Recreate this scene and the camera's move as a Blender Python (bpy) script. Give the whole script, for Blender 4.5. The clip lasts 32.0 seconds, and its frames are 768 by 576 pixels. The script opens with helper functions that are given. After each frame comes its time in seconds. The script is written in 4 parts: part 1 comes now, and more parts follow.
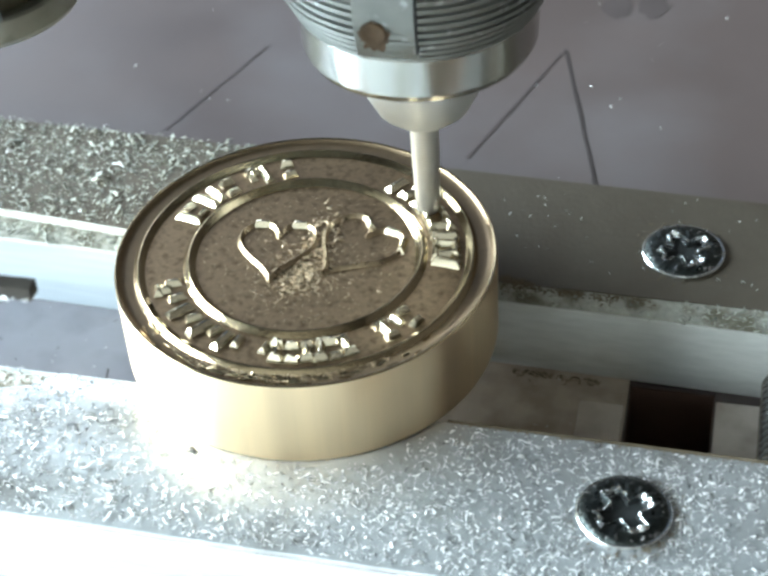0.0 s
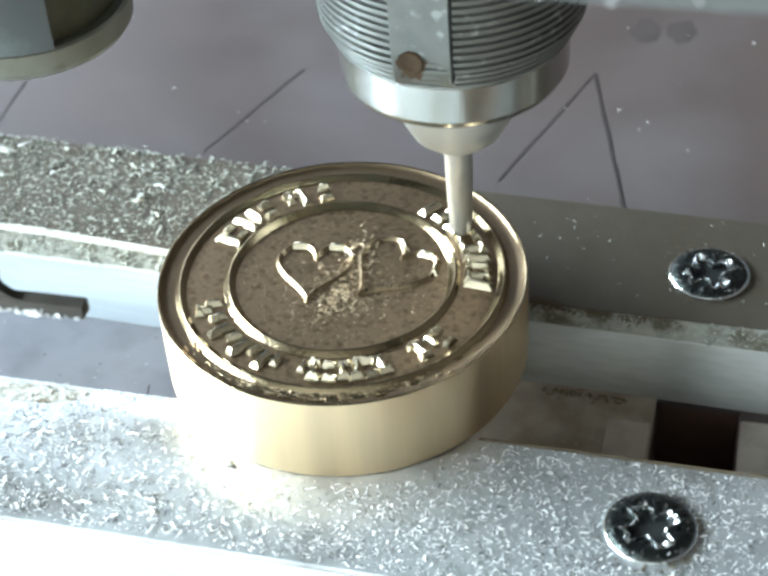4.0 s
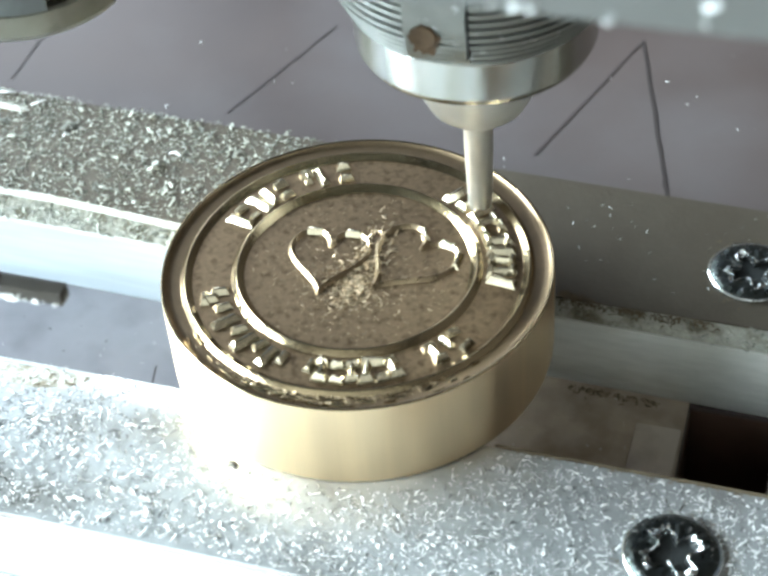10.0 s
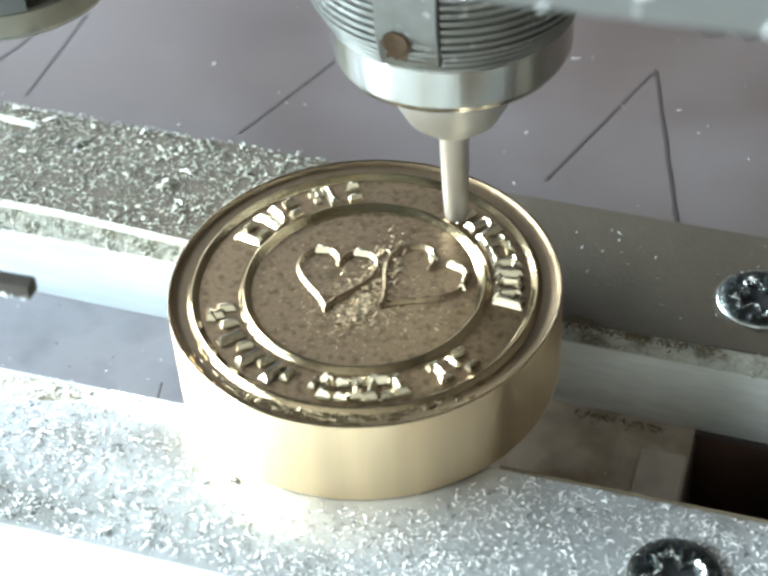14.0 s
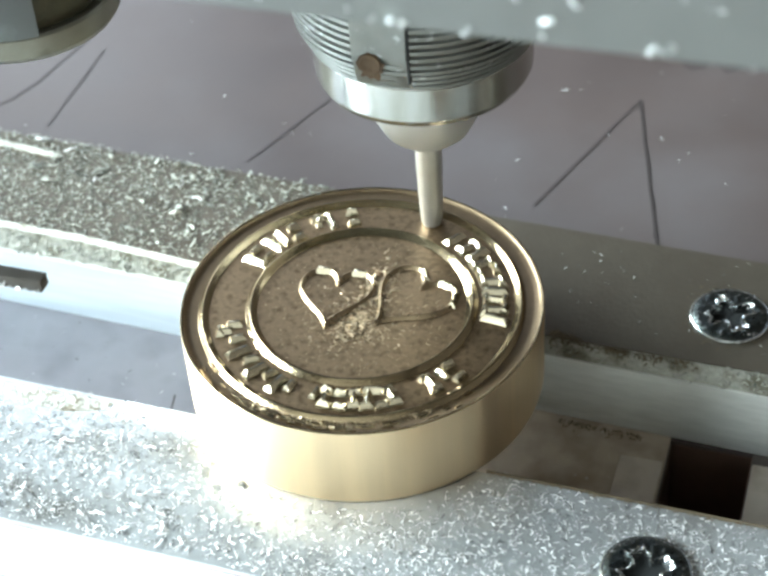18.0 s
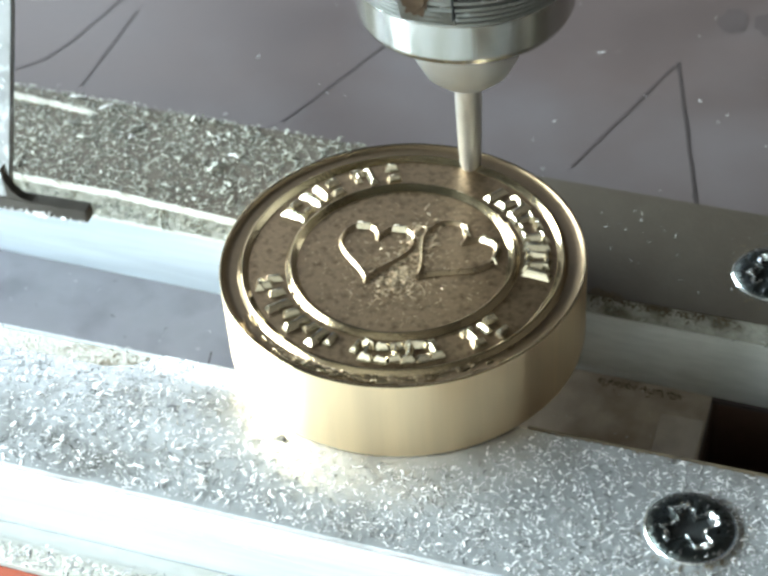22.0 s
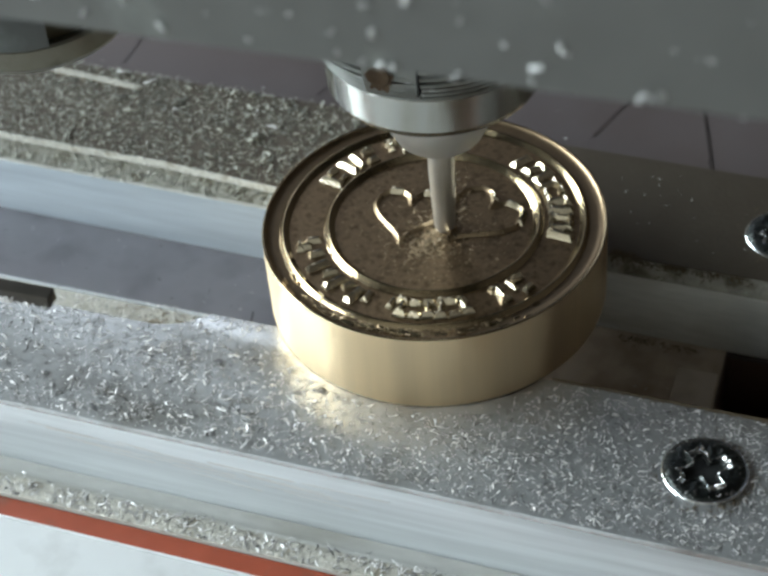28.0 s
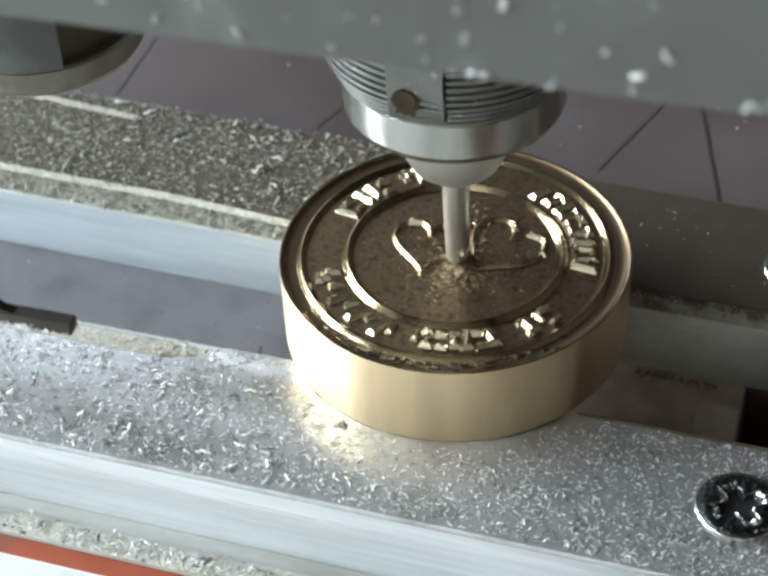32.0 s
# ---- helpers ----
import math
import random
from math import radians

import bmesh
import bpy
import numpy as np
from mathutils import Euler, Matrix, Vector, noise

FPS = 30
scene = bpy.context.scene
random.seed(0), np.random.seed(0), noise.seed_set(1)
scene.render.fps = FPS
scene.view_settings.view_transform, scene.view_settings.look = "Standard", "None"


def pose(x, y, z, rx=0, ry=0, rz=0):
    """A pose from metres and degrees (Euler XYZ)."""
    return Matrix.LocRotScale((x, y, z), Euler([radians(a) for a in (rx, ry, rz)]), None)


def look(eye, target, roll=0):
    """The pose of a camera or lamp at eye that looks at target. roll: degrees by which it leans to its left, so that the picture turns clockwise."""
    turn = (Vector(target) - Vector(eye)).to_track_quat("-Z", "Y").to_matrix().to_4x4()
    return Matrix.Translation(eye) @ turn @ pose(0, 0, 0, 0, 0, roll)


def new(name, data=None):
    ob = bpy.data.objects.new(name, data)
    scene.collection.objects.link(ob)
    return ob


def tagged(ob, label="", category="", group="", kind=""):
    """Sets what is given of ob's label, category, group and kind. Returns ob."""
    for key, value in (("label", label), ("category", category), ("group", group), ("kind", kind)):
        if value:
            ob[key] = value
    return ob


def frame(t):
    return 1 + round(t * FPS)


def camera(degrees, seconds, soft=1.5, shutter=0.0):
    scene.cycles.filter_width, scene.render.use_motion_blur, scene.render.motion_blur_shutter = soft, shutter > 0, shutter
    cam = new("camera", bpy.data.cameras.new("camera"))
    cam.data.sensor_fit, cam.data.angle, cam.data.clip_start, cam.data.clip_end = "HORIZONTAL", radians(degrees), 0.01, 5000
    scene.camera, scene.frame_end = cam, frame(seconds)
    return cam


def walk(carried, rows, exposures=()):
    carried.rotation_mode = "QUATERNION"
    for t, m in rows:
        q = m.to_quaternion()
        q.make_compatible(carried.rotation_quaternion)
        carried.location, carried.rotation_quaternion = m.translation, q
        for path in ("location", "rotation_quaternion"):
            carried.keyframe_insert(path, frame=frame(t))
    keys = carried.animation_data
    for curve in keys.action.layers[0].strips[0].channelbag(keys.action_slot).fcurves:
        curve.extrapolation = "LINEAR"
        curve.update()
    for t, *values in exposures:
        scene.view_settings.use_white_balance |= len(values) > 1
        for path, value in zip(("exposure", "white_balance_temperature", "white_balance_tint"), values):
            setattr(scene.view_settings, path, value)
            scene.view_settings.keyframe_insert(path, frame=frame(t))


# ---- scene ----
cam = camera(25.93, 32.0, soft=3.0)
cam.data.dof.use_dof, cam.data.dof.focus_distance, cam.data.dof.aperture_fstop = True, 0.133, 78
walk(cam, [
    (0.0, pose(0.03138, -0.09494, 0.09198, 48.385, 3.037, 12.193)),
    (0.5, pose(0.03109, -0.09476, 0.09172, 48.289, 3.041, 12.300)),
    (1.0, pose(0.03083, -0.09541, 0.09221, 48.241, 3.064, 12.432)),
    (1.5, pose(0.03165, -0.09526, 0.09290, 48.398, 3.152, 12.549)),
    (2.0, pose(0.03155, -0.09555, 0.09340, 48.272, 3.269, 12.538)),
    (2.5, pose(0.03071, -0.09579, 0.09395, 48.558, 3.052, 12.657)),
    (3.0, pose(0.03103, -0.09579, 0.09399, 48.701, 2.987, 12.660)),
    (3.5, pose(0.03103, -0.09647, 0.09470, 48.691, 3.259, 12.876)),
    (5.5, pose(0.03434, -0.09957, 0.09601, 48.962, 3.136, 14.024)),
    (6.0, pose(0.03463, -0.09974, 0.09478, 46.569, 1.912, 16.178)),
    (6.5, pose(0.03460, -0.09830, 0.09552, 47.309, 1.884, 17.110)),
    (7.0, pose(0.03302, -0.09116, 0.09653, 46.607, 3.132, 16.163)),
    (7.5, pose(0.03258, -0.08292, 0.09349, 46.043, 3.171, 15.206)),
    (8.0, pose(0.03165, -0.08373, 0.09298, 45.933, 3.399, 15.347)),
    (8.5, pose(0.03240, -0.08544, 0.09399, 46.206, 3.535, 15.482)),
    (9.0, pose(0.03229, -0.08548, 0.09421, 46.139, 3.707, 15.535)),
    (9.5, pose(0.03214, -0.08637, 0.09427, 46.384, 3.938, 15.772)),
    (10.0, pose(0.03214, -0.08709, 0.09424, 46.053, 3.372, 15.841)),
    (10.5, pose(0.03233, -0.08721, 0.09410, 46.201, 3.464, 15.905)),
    (11.0, pose(0.03240, -0.08736, 0.09377, 46.132, 2.448, 15.944)),
    (11.5, pose(0.03294, -0.08676, 0.09361, 46.536, 3.166, 16.319)),
    (12.0, pose(0.03205, -0.08736, 0.09418, 46.670, 3.318, 16.614)),
    (12.5, pose(0.03094, -0.08741, 0.09220, 47.118, 2.589, 16.824)),
    (13.0, pose(0.03155, -0.08759, 0.09296, 47.024, 2.763, 16.800)),
    (13.5, pose(0.03229, -0.08768, 0.09322, 47.180, 2.852, 16.811)),
    (15.5, pose(0.03304, -0.09058, 0.09461, 47.636, 2.783, 17.106)),
    (16.0, pose(0.03424, -0.09308, 0.09821, 47.900, 3.045, 17.185)),
    (16.5, pose(0.03548, -0.09400, 0.09955, 48.087, 3.424, 17.239)),
    (17.0, pose(0.03557, -0.09394, 0.09956, 48.084, 3.342, 17.234)),
    (17.5, pose(0.03648, -0.09506, 0.10011, 47.928, 3.319, 17.296)),
    (18.0, pose(0.03675, -0.09461, 0.10007, 48.039, 3.317, 17.161)),
    (18.5, pose(0.03632, -0.09458, 0.09923, 47.876, 3.295, 17.278)),
    (19.0, pose(0.03555, -0.09456, 0.09834, 47.802, 3.243, 17.368)),
    (19.5, pose(0.03546, -0.09507, 0.09839, 47.744, 3.355, 17.525)),
    (20.0, pose(0.03511, -0.09520, 0.09793, 47.783, 3.250, 17.476)),
    (20.5, pose(0.03486, -0.09529, 0.09756, 47.646, 3.224, 17.535)),
    (21.0, pose(0.03491, -0.09532, 0.09765, 47.655, 3.305, 17.615)),
    (21.5, pose(0.03494, -0.09579, 0.09758, 47.524, 3.496, 17.699)),
    (22.0, pose(0.03479, -0.09612, 0.09762, 47.566, 3.362, 17.778)),
    (22.5, pose(0.03490, -0.09667, 0.09813, 47.583, 3.461, 17.752)),
    (23.0, pose(0.03489, -0.09657, 0.09711, 47.409, 3.340, 17.733)),
    (23.5, pose(0.03515, -0.09869, 0.09820, 47.142, 3.472, 17.910)),
    (24.0, pose(0.03475, -0.09949, 0.09734, 46.986, 3.402, 18.048)),
    (24.5, pose(0.03441, -0.10142, 0.09829, 47.095, 3.852, 18.454)),
    (25.0, pose(0.03428, -0.10165, 0.10013, 46.814, 3.960, 18.487)),
    (25.5, pose(0.03524, -0.10206, 0.10008, 46.910, 3.995, 18.294)),
    (27.5, pose(0.03594, -0.10325, 0.10241, 47.067, 4.015, 18.297)),
    (28.0, pose(0.03662, -0.10341, 0.10258, 46.833, 4.096, 18.215)),
    (28.5, pose(0.03518, -0.10339, 0.10175, 47.044, 3.736, 17.995)),
    (29.0, pose(0.03302, -0.10315, 0.10029, 47.126, 3.326, 17.825)),
    (29.5, pose(0.03350, -0.10175, 0.09999, 47.346, 3.556, 17.650)),
    (30.0, pose(0.03055, -0.10273, 0.10095, 47.861, 3.133, 17.340)),
    (30.5, pose(0.02817, -0.10536, 0.10088, 48.292, 2.191, 16.562)),
    (31.0, pose(0.02912, -0.10517, 0.10107, 48.295, 2.310, 16.708)),
    (31.5, pose(0.02902, -0.10528, 0.10074, 48.510, 2.139, 16.488)),
    (32.0, pose(0.02860, -0.10444, 0.09996, 48.372, 2.349, 16.505)),
], exposures=[
    (0, 0.11, 6350, 10), (5, 0.10, 6400, 10), (6, 0.10, 6450, 10), (7, 0.02, 6450, 10), (8, 0.16, 6450, 10), (9, 0.20, 6450, 10), (13, 0.30, 6550, 10), (16, 0.35, 6550, 10), (17, 0.28, 6600, 10),
    (20, 0.16, 6600, 10), (22, -0.02, 6600, 10), (23, -0.45, 6600, 10), (24, -0.58, 6700, 12), (25, -1.12, 6800, 14), (28, -1.30, 6850, 15), (29, -1.08, 6900, 15), (30, -1.10, 6900, 15), (32, -0.86, 6900, 15)])

# ---- light: daylight through the window at the left of the bench ----
world = bpy.data.worlds.new("daylight")
scene.world = world
world.use_nodes = True
wn = world.node_tree.nodes
sky = wn.new("ShaderNodeTexSky")
sky.sky_type = "NISHITA"
sky.sun_disc = False
sky.sun_elevation = radians(38)
sky.sun_rotation = radians(240)
wn["Background"].inputs["Strength"].default_value = 0.12
world.node_tree.links.new(sky.outputs[0], wn["Background"].inputs["Color"])


def area_lamp(name, eye, target, size_x, size_y, power, color):
    data = bpy.data.lights.new(name, "AREA")
    data.shape, data.size, data.size_y, data.energy, data.color = "RECTANGLE", size_x, size_y, power, color
    ob = new(name, data)
    ob.matrix_world = look(eye, target)
    return ob


area_lamp("window_daylight", (-1.26, -0.3, 0.52), (0, -0.3, 0.02), 1.9, 0.44, 150, (0.755, 0.925, 1.0))
area_lamp("high_window_daylight", (-1.03, 1.46, 1.1), (0, 0.0, 0.0), 0.48, 0.64, 5.0, (0.75, 0.88, 1.0))

# ---- materials ----


def material(name, base, rough, metal=0.0, vary=0.25, scale=400.0, bump=0.0, bump_scale=1500.0, rough_vary=0.1,
             second=None, second_scale=90.0, second_low=0.55, second_high=0.7, aniso=0.0, island=0.0, stretch=(1, 1, 1)):
    """A surface with grain at one scale, stains and other tones at a second one and fine relief. Scales are cycles per
    metre.
    """
    m = bpy.data.materials.new(name)
    m.use_nodes = True
    nt = m.node_tree
    n, link = nt.nodes, nt.links.new
    p = n["Principled BSDF"]
    p.inputs["Metallic"].default_value = metal
    co = n.new("ShaderNodeTexCoord")
    place = n.new("ShaderNodeMapping")
    place.inputs["Scale"].default_value = stretch
    link(co.outputs["Object"], place.inputs["Vector"])
    grain = n.new("ShaderNodeTexNoise")
    grain.inputs["Scale"].default_value = scale
    grain.inputs["Detail"].default_value = 6
    link(place.outputs["Vector"], grain.inputs["Vector"])
    mix = n.new("ShaderNodeMix")
    mix.data_type = "RGBA"
    mix.inputs["A"].default_value = (*[c * (1 - vary) for c in base], 1)
    mix.inputs["B"].default_value = (*[min(1, c * (1 + vary)) for c in base], 1)
    link(grain.outputs["Fac"], mix.inputs["Factor"])
    color = mix.outputs["Result"]
    if second:
        stain = n.new("ShaderNodeTexNoise")
        stain.inputs["Scale"].default_value = second_scale
        stain.inputs["Detail"].default_value = 8
        link(place.outputs["Vector"], stain.inputs["Vector"])
        ramp = n.new("ShaderNodeMapRange")
        ramp.inputs["From Min"].default_value = second_low
        ramp.inputs["From Max"].default_value = second_high
        link(stain.outputs["Fac"], ramp.inputs["Value"])
        mix2 = n.new("ShaderNodeMix")
        mix2.data_type = "RGBA"
        mix2.inputs["B"].default_value = (*second, 1)
        link(ramp.outputs["Result"], mix2.inputs["Factor"])
        link(color, mix2.inputs["A"])
        color = mix2.outputs["Result"]
    if island:
        geo = n.new("ShaderNodeNewGeometry")
        hue = n.new("ShaderNodeHueSaturation")
        spread = n.new("ShaderNodeMapRange")
        spread.inputs["To Min"].default_value = 1 - island
        spread.inputs["To Max"].default_value = 1 + island
        link(geo.outputs["Random Per Island"], spread.inputs["Value"])
        link(spread.outputs["Result"], hue.inputs["Value"])
        link(color, hue.inputs["Color"])
        color = hue.outputs["Color"]
    link(color, p.inputs["Base Color"])
    rr = n.new("ShaderNodeMapRange")
    rr.inputs["To Min"].default_value = max(0.02, rough - rough_vary)
    rr.inputs["To Max"].default_value = min(1, rough + rough_vary)
    link(grain.outputs["Fac"], rr.inputs["Value"])
    link(rr.outputs["Result"], p.inputs["Roughness"])
    if aniso:
        p.inputs["Anisotropic"].default_value = aniso
        tan = n.new("ShaderNodeTangent")
        p.inputs["Anisotropic Rotation"].default_value = 0.25
        tan.direction_type, tan.axis = "RADIAL", "Z"
        link(tan.outputs[0], p.inputs["Tangent"])
    if bump:
        fine = n.new("ShaderNodeTexNoise")
        fine.inputs["Scale"].default_value = bump_scale
        fine.inputs["Detail"].default_value = 4
        link(place.outputs["Vector"], fine.inputs["Vector"])
        b = n.new("ShaderNodeBump")
        b.inputs["Strength"].default_value = bump
        b.inputs["Distance"].default_value = 0.0002
        link(fine.outputs["Fac"], b.inputs["Height"])
        link(b.outputs["Normal"], p.inputs["Normal"])
    return m


# Vertical bands in the side's colour paint in its streaky reflections.
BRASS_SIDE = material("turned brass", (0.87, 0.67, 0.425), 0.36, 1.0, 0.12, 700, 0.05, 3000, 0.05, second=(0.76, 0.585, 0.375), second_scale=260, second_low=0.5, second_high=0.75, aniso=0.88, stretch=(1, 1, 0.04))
# Same brass, darkened in base where the face mirrors the dark room.
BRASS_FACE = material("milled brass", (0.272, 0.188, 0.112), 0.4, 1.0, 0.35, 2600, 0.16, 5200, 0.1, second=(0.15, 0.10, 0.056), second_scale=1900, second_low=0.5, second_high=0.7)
BRASS_EDGE = material("bright cut brass", (0.40, 0.31, 0.19), 0.16, 1.0, 0.15, 1200, 0.08, 3000, 0.06)
# Paled so that glints on the raised bars read whiter.
BRASS_BAR = material("cut raised brass", (0.70, 0.61, 0.45), 0.2, 1.0, 0.2, 1500, 0.12, 3000, 0.08)
# Border's brass, darkened likewise for its dim reflections.
BRASS_RIM = material("darkened cut brass", (0.255, 0.181, 0.11), 0.36, 1.0, 0.15, 1800, 0.04, 4000, 0.06)
HEART_EDGE = material("worn brass edge", (0.38, 0.285, 0.18), 0.3, 1.0, 0.25, 1500, 0.25, 2500, 0.12)
ALU_TOP = material("dusty aluminium", (0.66, 0.68, 0.685), 0.24, 0.7, 0.22, 1400, 0.1, 2600, 0.08, second=(0.32, 0.31, 0.28), second_scale=160, second_low=0.52, second_high=0.75)
# Rear plate's aluminium, its base darkened for the shade behind the seal.
ALU_DARK = material("smeared aluminium darkened for shade", (0.1, 0.082, 0.061), 0.52, 0.4, 0.2, 700, 0.2, 2200, 0.1, second=(0.08, 0.062, 0.045), second_scale=130, second_low=0.45, second_high=0.75)
SLOT_BLUE = material("blue-grey slot plate", (0.195, 0.19, 0.21), 0.36, 0.15, 0.15, 300, 0.1, 900, 0.08, second=(0.11, 0.105, 0.12), second_scale=150, second_low=0.5, second_high=0.75)
SLOT_BROWN = material("brown oily slot plate", (0.42, 0.345, 0.275), 0.32, 0.1, 0.25, 300, 0.08, 900, 0.08, second=(0.2, 0.145, 0.1), second_scale=190, second_low=0.45, second_high=0.7)
ALU_FACE = material("drawn aluminium", (0.68, 0.72, 0.745), 0.42, 0.3, 0.22, 1300, 0.2, 1500, 0.12, second=(0.5, 0.53, 0.55), second_scale=420, second_low=0.5, second_high=0.72, stretch=(0.05, 1, 1))
ALU_REAR = material("stained drawn aluminium", (0.57, 0.565, 0.53), 0.42, 0.3, 0.18, 1300, 0.2, 1500, 0.12, second=(0.31, 0.29, 0.235), second_scale=130, second_low=0.54, second_high=0.76, stretch=(0.35, 1, 1.6))
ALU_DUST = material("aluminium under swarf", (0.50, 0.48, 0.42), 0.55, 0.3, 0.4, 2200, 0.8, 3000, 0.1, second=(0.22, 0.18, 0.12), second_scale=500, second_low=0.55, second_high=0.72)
# Paler, bluer copy of the bar's metal where window light falls.
LIT_FACE = material("window-lit bluish aluminium", (0.63, 0.70, 0.75), 0.36, 0.3, 0.15, 1300, 0.15, 1500, 0.1, second=(0.5, 0.56, 0.61), second_scale=300, second_low=0.5, second_high=0.72, stretch=(0.1, 1, 1.3))
LEDGE = material("grimy dusted ledge", (0.33, 0.32, 0.275), 0.55, 0.2, 0.4, 1500, 0.8, 2600, 0.1, second=(0.13, 0.115, 0.08), second_scale=420, second_low=0.47, second_high=0.62)
EDGE_DUST = material("dusty bare edge", (0.70, 0.68, 0.62), 0.5, 0.2, 0.35, 1500, 0.7, 2200, 0.1, second=(0.42, 0.38, 0.29), second_scale=700, second_low=0.55, second_high=0.7)
# Bed's second tone paints in soft, cloudy reflections.
BOARD = material("mauve coated board", (0.076, 0.057, 0.053), 0.33, 0.0, 0.22, 90, 0.05, 900, 0.07, second=(0.105, 0.09, 0.09), second_scale=38, second_low=0.48, second_high=0.75)
FLOORPLATE = material("smeared slot plate", (0.52, 0.455, 0.40), 0.34, 0.15, 0.15, 300, 0.08, 1000, 0.1, second=(0.3, 0.24, 0.19), second_scale=160, second_low=0.5, second_high=0.7)
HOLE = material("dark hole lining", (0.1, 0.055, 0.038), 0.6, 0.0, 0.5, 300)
STEEL = material("ground steel", (0.48, 0.475, 0.445), 0.24, 1.0, 0.08, 400, 0.04, 2500, 0.08)
# Dark upright streaks in the nut's colour mimic its banded reflections.
NUT = material("polished nut steel", (0.47, 0.465, 0.43), 0.2, 0.88, 0.25, 500, 0.06, 1800, 0.07, second=(0.26, 0.24, 0.19), second_scale=260, second_low=0.5, second_high=0.7, stretch=(1, 1, 0.12))
STEEL_DULL = material("dull steel", (0.235, 0.24, 0.225), 0.45, 0.9, 0.25, 600, 0.15, 2000, 0.1, second=(0.4, 0.41, 0.4), second_scale=900, second_low=0.6, second_high=0.68)
SCREW = material("blackened zinc screw", (0.075, 0.085, 0.082), 0.3, 1.0, 0.5, 2000, 0.9, 1800, 0.12, second=(0.5, 0.5, 0.5), second_scale=1900, second_low=0.62, second_high=0.68)
SCREW_EDGE = material("worn bright zinc", (0.66, 0.68, 0.68), 0.24, 1.0, 0.2, 1500, 0.4, 2500)
# Near-black carries the shade of recesses too shallow to darken.
SCREW_PIT = material("recess shade black", (0.012, 0.014, 0.014), 0.75, 0.0, 0.4, 900)
GREY = material("grey painted metal", (0.165, 0.175, 0.172), 0.45, 0.3, 0.14, 300, 0.1, 1000, 0.1, second=(0.24, 0.265, 0.255), second_scale=250, second_low=0.55, second_high=0.72)
SWARF = material("bright metal chips", (0.56, 0.55, 0.54), 0.48, 0.4, 0.2, 900, island=0.95)
GRUB = material("rusty grub screw", (0.075, 0.045, 0.022), 0.85, 0.0, 0.4, 1500, 0.4, 2500)
SWARF_GOLD = material("pale brass chips", (0.30, 0.30, 0.255), 0.6, 0.2, 0.2, 900, island=0.6)
BRASS_DUST = material("brass dust", (0.52, 0.40, 0.26), 0.4, 0.9, 0.2, 900, island=0.6)
RED = material("red painted edge", (0.33, 0.062, 0.026), 0.5, 0.0, 0.2, 500, 0.2, 1500, second=(0.22, 0.07, 0.04), second_scale=300)
WHITE = material("white board", (0.78, 0.80, 0.80), 0.5, 0.0, 0.05, 300, second=(0.62, 0.63, 0.62), second_scale=120)
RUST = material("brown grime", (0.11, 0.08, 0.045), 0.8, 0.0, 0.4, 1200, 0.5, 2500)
BUSH = material("oily tan steel", (0.27, 0.255, 0.205), 0.42, 0.6, 0.25, 500, 0.15, 1500, 0.1, second=(0.14, 0.125, 0.09), second_scale=400, second_low=0.55, second_high=0.75)
OLIVE = material("dark olive metal", (0.075, 0.065, 0.035), 0.5, 0.3, 0.5, 600, 0.4, 1500, 0.1)
CRUMB = material("dark grey crumbs", (0.05, 0.047, 0.045), 0.6, 0.2, 0.4, 1200, island=0.5)
FLAKE = material("pale flakes", (0.62, 0.61, 0.59), 0.5, 0.2, 0.15, 900)
BRACKET = material("oily dark aluminium", (0.24, 0.245, 0.245), 0.45, 0.4, 0.3, 500, 0.3, 1500, 0.1, second=(0.46, 0.485, 0.49), second_scale=400, second_low=0.5, second_high=0.6)
BEAM_CHIP = material("dusty grey chips", (0.56, 0.575, 0.57), 0.55, 0.2, 0.2, 900, island=0.3)
# Brown sheet whose base also holds the shade on foot and fillet.
DARK_SHEET = material("brown sheet darkened for shade", (0.06, 0.052, 0.043), 0.5, 0.4, 0.3, 700, 0.2, 1500)
INK = material("dark scribed line", (0.034, 0.026, 0.024), 0.5, 0.0, 0.2, 900)
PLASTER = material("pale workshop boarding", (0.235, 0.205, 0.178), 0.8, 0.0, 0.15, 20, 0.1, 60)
# For unseen walls added dark to take light away.
SHADE_WALL = material("light-cutting dark wall", (0.09, 0.074, 0.062), 0.8, 0.0, 0.15, 20, 0.1, 60)
# For the unseen south wall, pale so that it works as a reflector.
BOUNCE_WALL = material("pale bounce wall", (0.66, 0.63, 0.58), 0.85, 0.0, 0.1, 20, 0.1, 60)
WOOD = material("bench wood", (0.22, 0.16, 0.11), 0.6, 0.0, 0.25, 60, 0.2, 300)
NOSE = material("spinning steel nose", (0.60, 0.59, 0.565), 0.5, 0.75, 0.12, 400, 0.05, 1500)
INK_FAINT = material("faint scribed line", (0.056, 0.043, 0.041), 0.45, 0.0, 0.2, 900)
CUTTER = material("carbide cutter", (0.58, 0.56, 0.52), 0.42, 0.8, 0.15, 700, 0.08, 2500)

# ---- mesh helpers: millimetres in, metres out ----
MM = 0.001


def thing(name, x=0.0, y=0.0, z=0.0, rz=0.0, **tags):
    ob = new(name)
    ob.matrix_world = pose(x * MM, y * MM, z * MM, 0, 0, rz)
    ob.empty_display_size = 0.005
    return tagged(ob, **tags)


